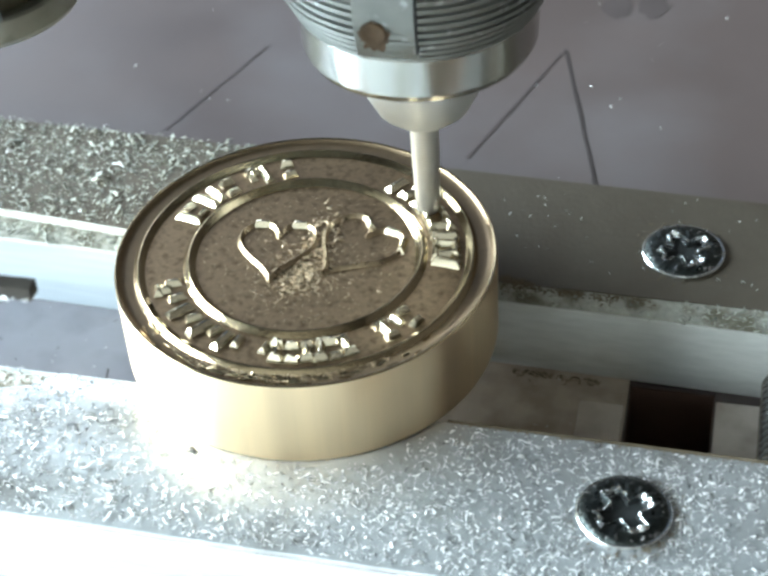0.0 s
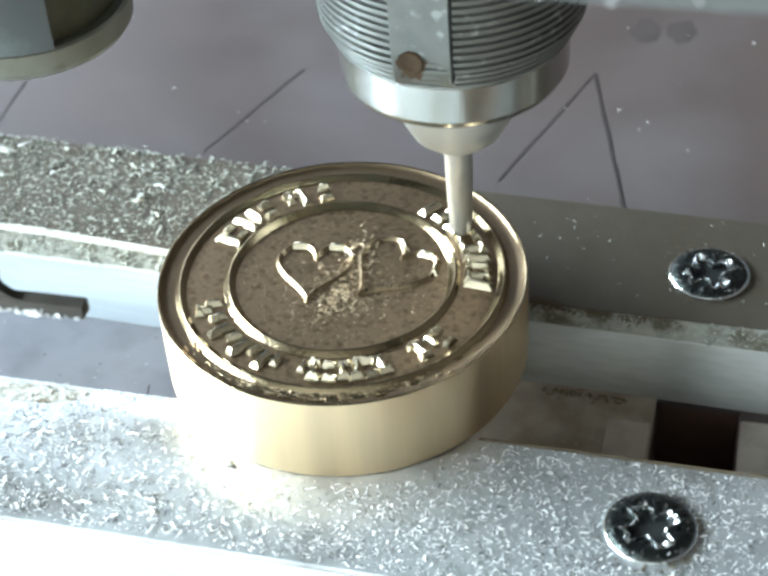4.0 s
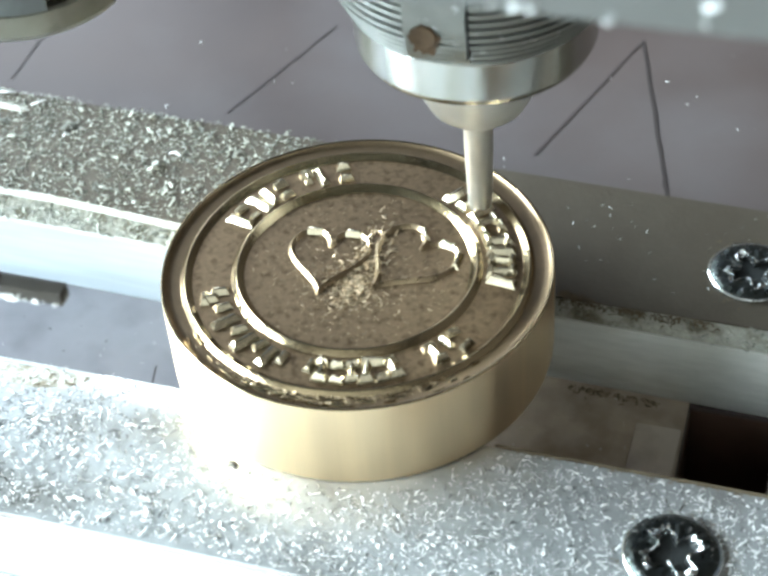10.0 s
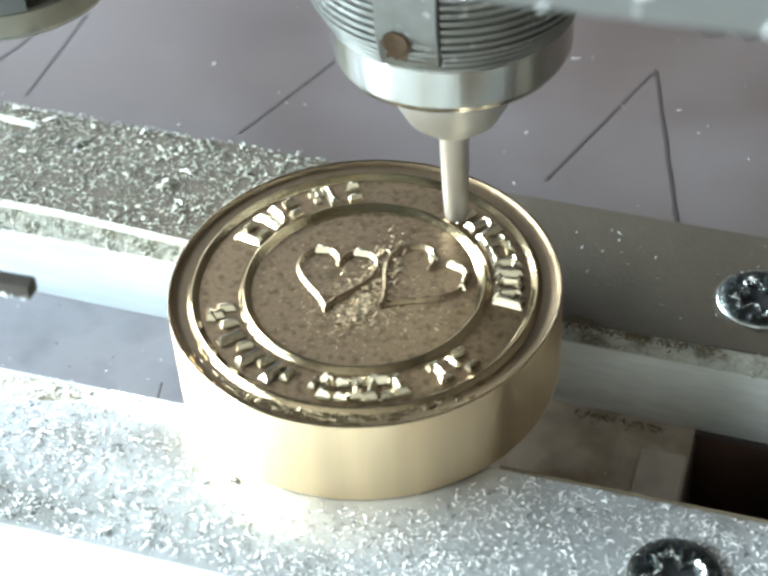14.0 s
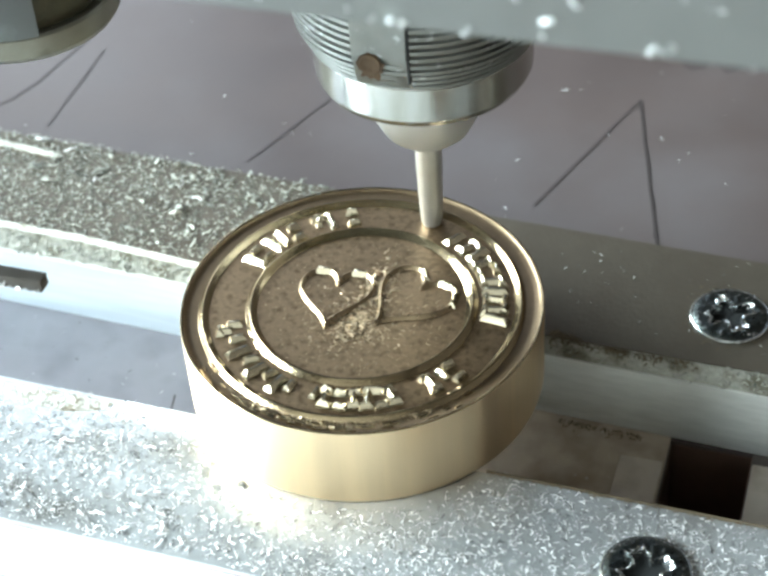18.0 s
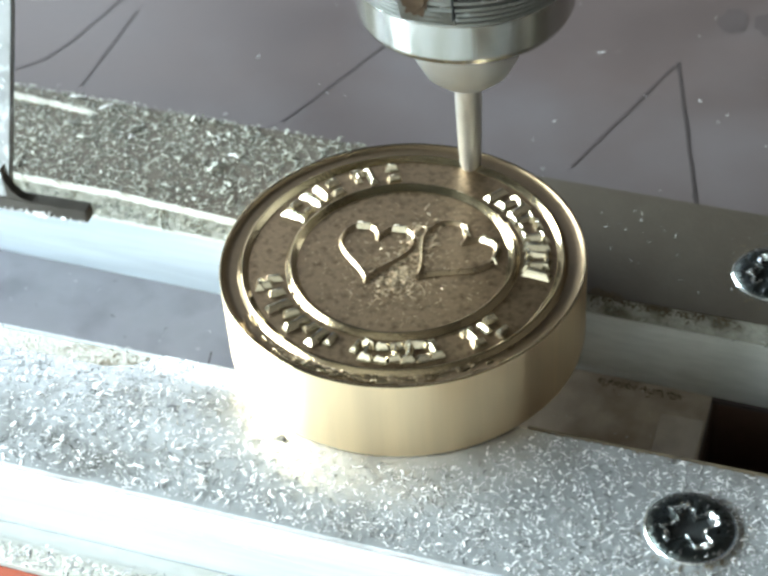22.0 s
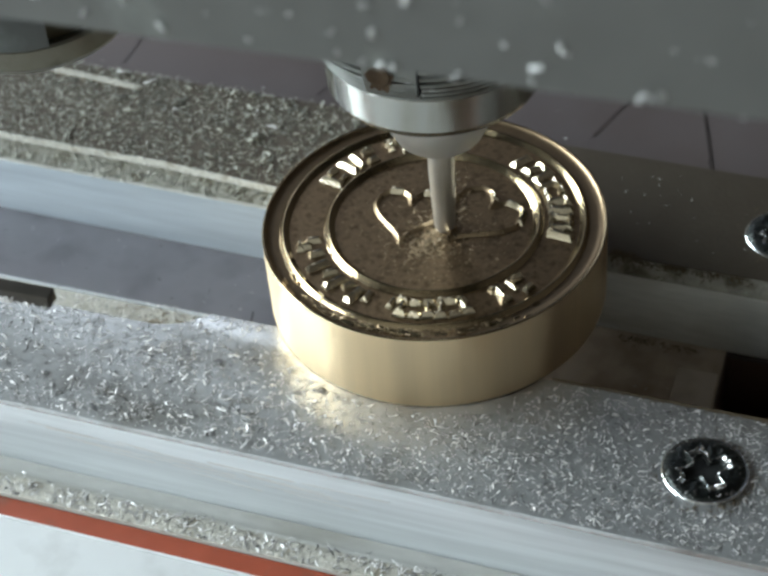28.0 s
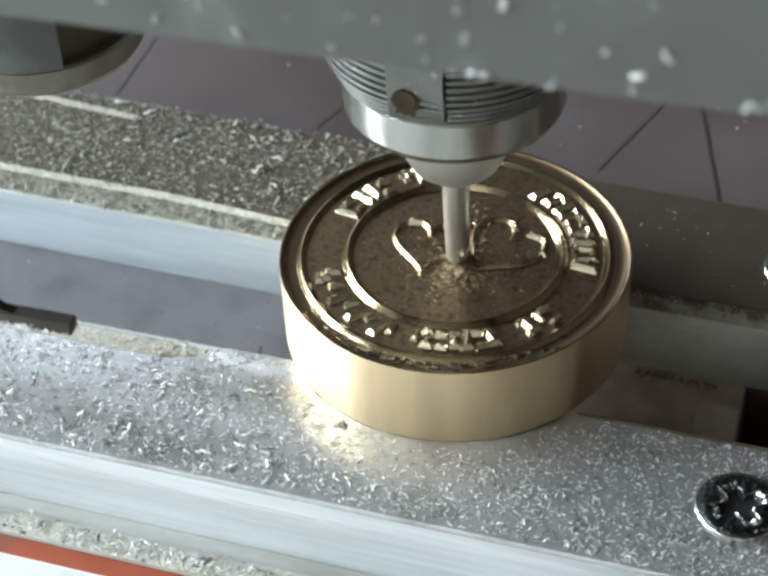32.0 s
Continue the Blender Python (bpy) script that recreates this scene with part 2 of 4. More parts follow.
def mesh_of(name, bm, mat, angle=35):
    bmesh.ops.scale(bm, vec=(MM, MM, MM), verts=bm.verts)
    bmesh.ops.recalc_face_normals(bm, faces=bm.faces)
    me = bpy.data.meshes.new(name)
    bm.to_mesh(me)
    bm.free()
    me.materials.append(mat)
    me.polygons.foreach_set("use_smooth", [True] * len(me.polygons))
    me.set_sharp_from_angle(angle=radians(angle))
    return me


def part(name, bm, mat, parent=None, label="", angle=35, **tags):
    ob = new(name, mesh_of(name, bm, mat, angle))
    ob.parent = parent
    return tagged(ob, label=label, **tags)


def box(x0, x1, y0, y1, z0, z1, bevel=0.0, bm=None):
    bm = bm or bmesh.new()
    made = bmesh.ops.create_cube(bm, size=1.0)["verts"]
    for v in made:
        v.co = Vector((x0 + (v.co.x + 0.5) * (x1 - x0), y0 + (v.co.y + 0.5) * (y1 - y0), z0 + (v.co.z + 0.5) * (z1 - z0)))
    if bevel:
        edges = {e for v in made for e in v.link_edges}
        bmesh.ops.bevel(bm, geom=list(edges), offset=bevel, segments=2, affect="EDGES", profile=0.6)
    return bm


def lathe(profile, n=96, bm=None, cx=0.0, cy=0.0, close=False):
    """Turn a profile of (radius, height) about the z axis."""
    bm = bm or bmesh.new()
    rings = []
    for r, z in profile:
        if r < 1e-6:
            rings.append([bm.verts.new((cx, cy, z))])
        else:
            rings.append([bm.verts.new((cx + r * math.cos(2 * math.pi * i / n), cy + r * math.sin(2 * math.pi * i / n), z)) for i in range(n)])
    pairs = list(zip(rings, rings[1:])) + ([(rings[-1], rings[0])] if close else [])
    for a, b in pairs:
        for i in range(n):
            j = (i + 1) % n
            if len(a) == 1 and len(b) == 1:
                continue
            if len(a) == 1:
                bm.faces.new((a[0], b[j], b[i]))
            elif len(b) == 1:
                bm.faces.new((a[i], a[j], b[0]))
            else:
                bm.faces.new((a[i], a[j], b[j], b[i]))
    return bm


def prism(outline, z0, z1, bevel=0.0):
    """An upright prism over an outline in plan, its upper edges bevelled."""
    bm = bmesh.new()
    low = [bm.verts.new((x, y, z0)) for x, y in outline]
    top = [bm.verts.new((x, y, z1)) for x, y in outline]
    bm.faces.new(top)
    bm.faces.new(low[::-1])
    k = len(outline)
    for i in range(k):
        bm.faces.new((low[i], low[(i + 1) % k], top[(i + 1) % k], top[i]))
    if bevel:
        bmesh.ops.bevel(bm, geom=[e for e in bm.edges if min(v.co.z for v in e.verts) > z1 - 0.01], offset=bevel, segments=2, affect="EDGES", profile=0.6)
    return bm


def extrude_x(outline, x0, x1, bm=None):
    """A bar along x with an outline of (y, z)."""
    bm = bm or bmesh.new()
    a = [bm.verts.new((x0, y, z)) for y, z in outline]
    b = [bm.verts.new((x1, y, z)) for y, z in outline]
    k = len(outline)
    bm.faces.new(a[::-1])
    bm.faces.new(b)
    for i in range(k):
        bm.faces.new((a[i], a[(i + 1) % k], b[(i + 1) % k], b[i]))
    return bm


def ridge(points, z0, height, foot, crest, bm=None):
    """A raised bead with sloping flanks along a closed line of (x, y)."""
    bm = bm or bmesh.new()
    k = len(points)
    rows = []
    for i, (x, y) in enumerate(points):
        ax, ay = points[i - 1]
        bx, by = points[(i + 1) % k]
        d = math.hypot(bx - ax, by - ay) or 1
        nx, ny = -(by - ay) / d, (bx - ax) / d
        wob = 1 + 0.12 * noise.noise((x * 1.3, y * 1.3, 3))
        rows.append([bm.verts.new((x + nx * s, y + ny * s, z)) for s, z in
                     ((-foot, z0 - 0.05), (-crest, z0 + height * 0.82 * wob), (0, z0 + height * wob), (crest, z0 + height * 0.82 * wob), (foot, z0 - 0.05))])
    for i in range(k):
        a, b = rows[i], rows[(i + 1) % k]
        for j in range(4):
            bm.faces.new((a[j], a[j + 1], b[j + 1], b[j]))
        bm.faces.new((a[0], b[0], b[4], a[4]))
    return bm


# ---- the setting ----
FLOOR = -8.1    # top of the machine's bed, under the bars' top at 0
FACE = 7.9      # height of the seal
FIELD = FACE - 0.36


def setting():
    # Unseen room; its wall tones set how much light comes back.
    part("floor", box(-1300, 1500, -1500, 1500, -920, -880), PLASTER, kind="structure", label="pale boarded workshop floor", category="floor")
    part("ceiling", box(-1300, 1500, -1500, 1500, 1600, 1640), PLASTER, kind="structure", label="plain pale workshop ceiling", category="ceiling")
    part("wall_east", box(1500, 1560, -1500, 1500, -880, 1600), SHADE_WALL, kind="structure", label="unseen dark wall that keeps light off the right side", category="wall")
    bm = box(-1300, 1500, 1500, 1560, -880, 650)
    box(-300, 1500, 1500, 1560, 650, 1600, bm=bm)
    box(-1300, -300, 1500, 1560, 1450, 1600, bm=bm)
    part("wall_north", bm, SHADE_WALL, kind="structure", label="unseen dark wall that dims reflections, with a high window opening", category="wall")
    part("wall_south", box(-1300, 1500, -1560, -1500, -880, 1600), BOUNCE_WALL, kind="structure", label="unseen pale wall that bounces light onto the front faces", category="wall")
    bm = box(-1360, -1300, -1500, 1500, -880, 270)
    box(-1360, -1300, -1500, 1500, 770, 1600, bm=bm)
    box(-1360, -1300, -1500, -1290, 270, 770, bm=bm)
    box(-1360, -1300, 680, 1500, 270, 770, bm=bm)
    part("wall_west", bm, PLASTER, kind="structure", label="pale workshop wall with a window opening", category="wall")
    bench = thing("workbench", 0, 0, -880, label="brown wooden workbench under the engraving machine", category="workbench")
    part("worktop", box(-500, 500, -300, 420, 810, 850, 3), WOOD, bench)
    for x in (-460, 460):
        for y in (-260, 380):
            part("leg", box(x - 30, x + 30, y - 30, y + 30, 0, 810, 2), WOOD, bench)


def bed():
    """The machine's coated bed, with the square hole in the slot between the bars."""
    ob = thing("machine_bed", 0, 0, -30, label="mauve coated machine bed with scribed lines and a square hole", category="machine bed", kind="structure")
    x0, x1, y0, y1 = 25.5, 32.5, -2.6, 5.5
    xs, ys, top = (-160, x0, x1, 200), (-23.2, y0, y1, 330), 30 + FLOOR
    bm = bmesh.new()
    up = [[bm.verts.new((x, y, top)) for y in ys] for x in xs]
    low = [[bm.verts.new((x, y, 0)) for y in ys] for x in xs]
    for i in range(3):
        for j in range(3):
            if (i, j) != (1, 1):
                bm.faces.new((up[i][j], up[i + 1][j], up[i + 1][j + 1], up[i][j + 1]))
                bm.faces.new((low[i][j], low[i][j + 1], low[i + 1][j + 1], low[i + 1][j]))
    for i in range(3):
        for g, h in ((0, 0), (3, 3)):
            bm.faces.new((up[i][g], up[i + 1][g], low[i + 1][g], low[i][g]))
            bm.faces.new((up[g][i], up[g][i + 1], low[g][i + 1], low[g][i]))
    for p, q in (((1, 1), (2, 1)), ((2, 1), (2, 2)), ((2, 2), (1, 2)), ((1, 2), (1, 1))):
        bm.faces.new((up[p[0]][p[1]], up[q[0]][q[1]], low[q[0]][q[1]], low[p[0]][p[1]]))
    part("bed_plate", bm, BOARD, ob)
    zt = 30 + FLOOR + 0.06

    def stroke(line, w, mat=INK):
        """A scribed line of uneven width through the points of line."""
        b2 = bmesh.new()
        rows = []
        for (ax, ay), (bx, by) in zip(line, line[1:]):
            d = math.hypot(bx - ax, by - ay)
            nx, ny = -(by - ay) / d * w / 2, (bx - ax) / d * w / 2
            for i in range(1 if rows else 0, 9):
                x, y = ax + (bx - ax) * i / 8, ay + (by - ay) * i / 8
                j = 0.12 * noise.noise((x, y, 1))
                s = 0.75 + 0.5 * noise.noise((x * 0.7, y * 0.7, 5))
                rows.append((b2.verts.new((x + nx * s + j, y + ny * s, zt)), b2.verts.new((x - nx * s + j, y - ny * s, zt))))
        for a, b in zip(rows, rows[1:]):
            b2.faces.new((a[0], b[0], b[1], a[1]))
        part("scribed_line", b2, mat, ob)

    stroke(((13.5, 54.6), (18.6, 34.8), (19.8, 30.3)), 0.42)
    stroke(((13.3, 54.0), (6.4, 34.2)), 0.36, INK_FAINT)
    stroke(((-49.2, 51.0), (-49.2, 35.5)), 0.45, INK_FAINT)
    stroke(((-51.9, 53.8), (-54.0, 43.6), (-55.7, 39.2), (-57.9, 36.8)), 0.45, INK_FAINT)
    stroke(((-18.6, 51.0), (-21.9, 42.5), (-25.0, 34.5)), 0.36, INK_FAINT)
    for cx, cy, rx, ry in ((18.1, 63.8, 1.6, 2.5), (22.0, 64.2, 1.5, 2.2)):
        b2 = bmesh.new()
        ring = []
        for k in range(40):
            a = 2 * math.pi * k / 40
            r = 1 + 0.35 * noise.noise((cx + 1.5 * math.cos(a), 1.5 * math.sin(a), 3))
            ring.append(b2.verts.new((cx + rx * r * math.cos(a), cy + ry * r * math.sin(a), zt - 0.02)))
        b2.faces.new(ring)
        part("stain", b2, INK_FAINT, ob, "dark oily stain on the bed")
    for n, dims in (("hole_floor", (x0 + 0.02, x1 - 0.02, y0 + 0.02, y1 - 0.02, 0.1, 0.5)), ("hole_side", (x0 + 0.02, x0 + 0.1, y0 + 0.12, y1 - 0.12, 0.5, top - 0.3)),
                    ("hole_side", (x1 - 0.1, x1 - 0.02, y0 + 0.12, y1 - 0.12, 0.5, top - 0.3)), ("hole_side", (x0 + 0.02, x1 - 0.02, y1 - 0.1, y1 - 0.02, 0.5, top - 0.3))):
        part(n, box(*dims), HOLE, ob, "dark brown lining of the hole")


def bars():
    front = thing("front_clamp_bar", 0, 0, FLOOR, -0.8, label="aluminium clamp bar covered with metal chips", category="clamp bar", group="clamp bars")
    part("bar", box(-95, 75, -23.3, -8.6, 0, -FLOOR - 0.6, 0.2), ALU_FACE, front, "smooth pale aluminium bar")
    outline = [(-95, -23.28), (75, -23.28), (75, -8.62), (-18.6, -8.62), (-19.6, -9.4), (-20.6, -10.9), (-23, -11.3), (-95, -11.3)]
    part("top_face", prism(outline, -FLOOR - 0.6, -FLOOR, 0.3), ALU_TOP, front, "rough chip-dusted top with a stepped rear edge")
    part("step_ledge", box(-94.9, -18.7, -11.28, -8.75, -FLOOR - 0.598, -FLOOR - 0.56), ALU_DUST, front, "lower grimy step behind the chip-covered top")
    part("step_lip", box(-94.9, -18.9, -8.82, -8.6, -FLOOR - 0.6, -FLOOR - 0.3, 0.05), ALU_FACE, front, "bright bare rear lip of the step")
    # Added dark strip draws the rear edge's shade along with its grime.
    part("shaded_grimy_edge", box(12.8, 74.9, -8.62, -8.36, -FLOOR - 3, -FLOOR - 0.08, 0.05), RUST, front, "dark strip for the shaded, grimy rear edge")
    rng = random.Random(8)
    for k in range(16):
        x, z = -30 + k * 1.7, -FLOOR - 2.0 - 0.4 * (k % 5) - rng.uniform(0, 0.5)
        b2 = box(0, rng.uniform(3.5, 9.5), -23.33, -23.29, -0.05, rng.uniform(0.0, 0.12))
        bmesh.ops.transform(b2, matrix=Matrix.Translation((x, 0, z)) @ Matrix.Rotation(radians(rng.uniform(-1, 4)), 4, "Y"), verts=b2.verts)
        part("scratch", b2, FLAKE, front, "bright scratch")
    rear = thing("rear_clamp_bar", 0, 0, FLOOR, -1.9, label="aluminium rear clamp bar with a chip-covered ledge", category="clamp bar", group="clamp bars")
    part("bar", box(-95, 75, 6.7, 22.0, 0, -FLOOR - 1.0, 0.22), ALU_REAR, rear, "stained aluminium bar")
    part("ledge", box(-94.9, 74.9, 6.95, 13.0, -FLOOR - 1.0, -FLOOR - 0.96), LEDGE, rear, "grimy ledge in front of the top plate")
    # Clean left face with its window light put into the colour.
    part("lit_face", box(-94.8, -10, 6.66, 6.705, 0.3, -FLOOR - 1.15, 0.02), LIT_FACE, rear, "clean face of the bar, toned for window light")
    edge_line = [(-95, 13.2), (-42, 11.05), (-32, 10.75), (-21, 9.75), (-12, 8.9), (0, 8.0), (14, 7.65), (35, 7.45), (75, 7.2)]

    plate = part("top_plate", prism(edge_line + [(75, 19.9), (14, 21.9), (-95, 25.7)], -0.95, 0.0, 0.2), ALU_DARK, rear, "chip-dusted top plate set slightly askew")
    plate.matrix_basis = pose(0, 0, -FLOOR * MM, 0, 0, 1.9)
    slope_top = [(x, y - 0.02, -0.1) for x, y in edge_line[4:]]
    slope_low = [(x, 6.9 - 0.0332 * x, -0.97) for x, y in edge_line[4:]]
    bm = bmesh.new()
    rows = [[bm.verts.new(p) for p in line] for line in (slope_top, slope_low, [(x, y, -1.0) for x, y, z in slope_low], [(x, y + 0.01, -1.0) for x, y, z in slope_top])]
    for a, b in zip(rows, rows[1:] + rows[:1]):
        for k in range(len(a) - 1):
            bm.faces.new((a[k], a[k + 1], b[k + 1], b[k]))
    bm.faces.new([r[0] for r in rows])
    bm.faces.new([r[-1] for r in rows][::-1])
    part("worn_chamfer", bm, LEDGE, plate, "dusty worn slope along the front edge")
    part("plate_edge", prism(edge_line[:5] + [(x, y - 0.07) for x, y in edge_line[4::-1]], -0.9, -0.05), EDGE_DUST, plate, "pale dusty front edge")
    lip = part("rear_lip", prism([(-95, 26.2), (-60, 23.1), (-41.0, 21.2), (-39.4, 21.15), (-38.9, 21.5), (-40.2, 21.95), (-60, 24.1), (-95, 27.3)], 0.01, 0.14, 0.05), ALU_DUST, plate, "thin pale dusty lip along the rear edge")
    part("lip_gap", prism([(-95, 25.95), (-60, 22.85), (-41.2, 20.95), (-41.1, 21.18), (-60, 23.08), (-95, 26.18)], 0.004, 0.02), RUST, lip, "dark strip along the joint in front of the lip")
    rail = thing("front_rail", 0, 0, -30, -0.8, label="grey aluminium rail with a coved chip-filled edge", category="rail")
    part("rail", extrude_x([(-28.2, 0), (-28.2, 23.1), (-28.0, 23.4), (-25.9, 23.4), (-25.5, 23.2), (-25.3, 22.8), (-24.9, 22.4), (-24.3, 22.2), (-23.35, 22.2), (-23.35, 0)], -95, 75), ALU_REAR, rail)
    part("lip", box(-94.9, 74.9, -28.1, -26.1, 23.405, 23.5, 0.03), ALU_DUST, rail, "chip-crusted top lip")
    edge = thing("red_edging", 0, 0, -30, -0.8, label="red painted edging strip along the rail", category="edging")
    part("strip", box(-95, 75, -30.1, -28.25, 0, 23.3, 0.2), RED, edge)
    part("worn_edge", box(-94.9, 74.9, -30.14, -29.98, 22.7, 23.2, 0.05), WHITE, edge, "pale worn lower edge of the strip")
    sheet = thing("white_sheet", 0, 0, -30, -0.8, label="white smooth board in front of the machine rail", category="board")
    part("sheet", box(-120, 25, -75, -30.15, 0, 23.0, 0.2), WHITE, sheet)


def slot_pieces():
    """What lies in the slot between the bars, right of the seal."""
    tab = thing("packing_piece", 0, 0, FLOOR + 0.2, label="pale flat packing piece beside the square hole", category="packing piece")
    part("plate", box(21.6, 25.2, -8.4, 2.5, 0, 0.3, 0.14), FLOORPLATE, tab)
    tab = thing("cover_plate", 0, 0, FLOOR, label="grey cover plate at the end of the slot", category="plate")
    part("plate", box(32.6, 74, -8.5, 4.1, 0, 0.5, 0.15), FLOORPLATE, tab)
    tab = thing("slot_plate", 0, 0, FLOOR, label="blue-grey smooth plate at the bottom of the slot", category="plate")
    part("plate", prism([(-95, -8.5), (4.9, -8.5), (4.9, 6.48), (-95, 9.8)], 0, 0.3), SLOT_BLUE, tab)
    seam = box(-0.09, 0.09, -2.9, 2.9, 0, 0.02)
    bmesh.ops.transform(seam, matrix=Matrix.Translation((-18.4, -2.9, 0.29)) @ Matrix.Rotation(radians(12), 4, "Z"), verts=seam.verts)
    part("scratch", seam, INK, tab, "thin dark scratch")
    tab = thing("slot_plate", 0, 0, FLOOR, label="brown oily plate at the bottom of the slot", category="plate")
    part("plate", prism([(5.0, -8.5), (25.4, -8.5), (25.4, 5.8), (5.0, 6.48)], 0, 0.2), SLOT_BROWN, tab)
    stud = thing("threaded_stud", 38.5, 0, FLOOR + 0.5, label="threaded steel stud dusted with chips across the slot", category="stud")
    prof, y = [(0, -8.4)], -8.4
    while y < 4.2:
        prof += [(2.0, y), (2.5, y + 0.25), (2.5, y + 0.4), (2.0, y + 0.6)]
        y += 0.7
    bm = lathe(prof + [(0, y)], 28)
    bmesh.ops.transform(bm, matrix=Matrix.Translation((0, 0, 2.5)) @ Matrix.Rotation(radians(-90), 4, "X"), verts=bm.verts)
    part("thread", bm, STEEL, stud)


def screw(x, y, turn, label):
    ob = thing("countersunk_screw", x, y, 0.0, turn, label=label, category="screw", group="bar screws")
    n = 96
    bm = bmesh.new()

    def star(a):
        d = abs((a + math.pi / 4) % (math.pi / 2) - math.pi / 4)
        return min(1.85 / math.cos(d), max(1.0, 0.62 / max(0.05, math.sin(d)))) + 0.36 * noise.noise((3.2 * math.cos(a), 2.5 * math.sin(a), x))

    def loop(mesh, r, z, blend=0.0, rough=0.0):
        out = []
        for i in range(n):
            a = 2 * math.pi * i / n
            rr = r * ((1 - blend) + blend * star(a))
            p = (rr * math.cos(a), rr * math.sin(a))
            out.append(mesh.verts.new((*p, z + rough * noise.noise((p[0] * 2.2, p[1] * 2.2, x)))))
        return out

    def skin(mesh, loops):
        for a, b in zip(loops, loops[1:]):
            for i in range(n):
                mesh.faces.new((a[i], a[(i + 1) % n], b[(i + 1) % n], b[i]))

    skin(bm, [loop(bm, 3.2, 0.28), loop(bm, 3.05, 0.42, 0, 0.05), loop(bm, 2.7, 0.5, 0, 0.12), loop(bm, 2.35, 0.54, 0, 0.12), loop(bm, 1.25, 0.52, 1, 0.14), loop(bm, 1.12, 0.50, 1)])
    part("head", bm, SCREW, ob, angle=50)
    rim = bmesh.new()
    skin(rim, [loop(rim, 3.48, 0.0), loop(rim, 3.46, 0.2), loop(rim, 3.36, 0.3), loop(rim, 3.2, 0.28)])
    part("rim", rim, SCREW_EDGE, ob, "bright worn rim")
    burr = bmesh.new()
    skin(burr, [loop(burr, 1.28, 0.42, 1), loop(burr, 1.14, 0.62, 1, 0.45), loop(burr, 1.0, 0.56, 1, 0.4), loop(burr, 0.93, 0.2, 1)])
    part("recess_edge", burr, SCREW_EDGE, ob, "bright burred edge of the recess")
    pit = bmesh.new()
    loops = [loop(pit, 0.97, 0.4, 1), loop(pit, 0.93, 0.15, 1), loop(pit, 0.85, 0.04, 1)]
    skin(pit, loops)
    pit.faces.new(loops[-1])
    part("recess", pit, SCREW_PIT, ob, "dark cross recess")
    return ob


# ---- the engraved seal ----


def heart(cx, cy, sx, sy, turn, n=72):
    out = []
    c, s = math.cos(radians(turn)), math.sin(radians(turn))
    for i in range(n):
        a = 2 * math.pi * i / n
        x = 16 * math.sin(a) ** 3 * sx
        y = (13 * math.cos(a) - 5 * math.cos(2 * a) - 2 * math.cos(3 * a) - math.cos(4 * a)) * sy
        out.append((cx + c * x - s * y, cy + s * x + c * y))
    return out


def bead(bm, ax, ay, bx, by, half, z0, height, crest=0.14):
    """A raised stroke with sloping flanks, sloping ends and a narrow flat crest from (ax, ay) to (bx, by)."""
    d = math.hypot(bx - ax, by - ay)
    ux, uy = (bx - ax) / d, (by - ay) / d
    rows = []
    for w, out, z in ((half, half * 0.85, -0.04), (half * (crest + 0.16), 0.08, height * 0.9), (half * crest, -0.04, height)):
        ring = []
        for s, o in ((-out, -w), (d + out, -w), (d + out, w), (-out, w)):
            ring.append(bm.verts.new((ax + ux * s - uy * o, ay + uy * s + ux * o, z0 + z)))
        rows.append(ring)
    for p, q in zip(rows, rows[1:]):
        for k in range(4):
            bm.faces.new((p[k], p[(k + 1) % 4], q[(k + 1) % 4], q[k]))
    bm.faces.new(rows[-1])


def letter(angle, radius, form, rng):
    """A worn character of the legend as plain raised bars: 0 whole, 1 with barred ends, 2 two cross bars, 3 outer half, 4 inner half."""
    bm = bmesh.new()
    h = rng.uniform(0.46, 0.58)
    w = rng.uniform(0.44, 0.54)
    lo, hi, tilt = rng.uniform(-0.85, -0.7), rng.uniform(0.7, 0.85), rng.uniform(-0.16, 0.16)
    if form == 3:
        lo = 0.0
    if form == 4:
        hi = 0.0
    if form != 2:
        bead(bm, -tilt, lo, tilt, hi, w if form == 0 else w * 0.8, FIELD, h if form == 0 else h * 0.85)
    if form in (1, 2):
        bead(bm, -tilt - 0.3, lo, -tilt + 0.3, lo + rng.uniform(-0.12, 0.12), w * 0.8, FIELD, h)
    if form in (1, 2, 3):
        bead(bm, tilt - 0.3, hi, tilt + 0.3, hi + rng.uniform(-0.12, 0.12), w * 0.8, FIELD, h * 1.05)
    m = Matrix.Rotation(radians(angle - 90), 4, "Z") @ Matrix.Translation((0, radius, 0))
    bmesh.ops.transform(bm, matrix=m, verts=bm.verts)
    return bm


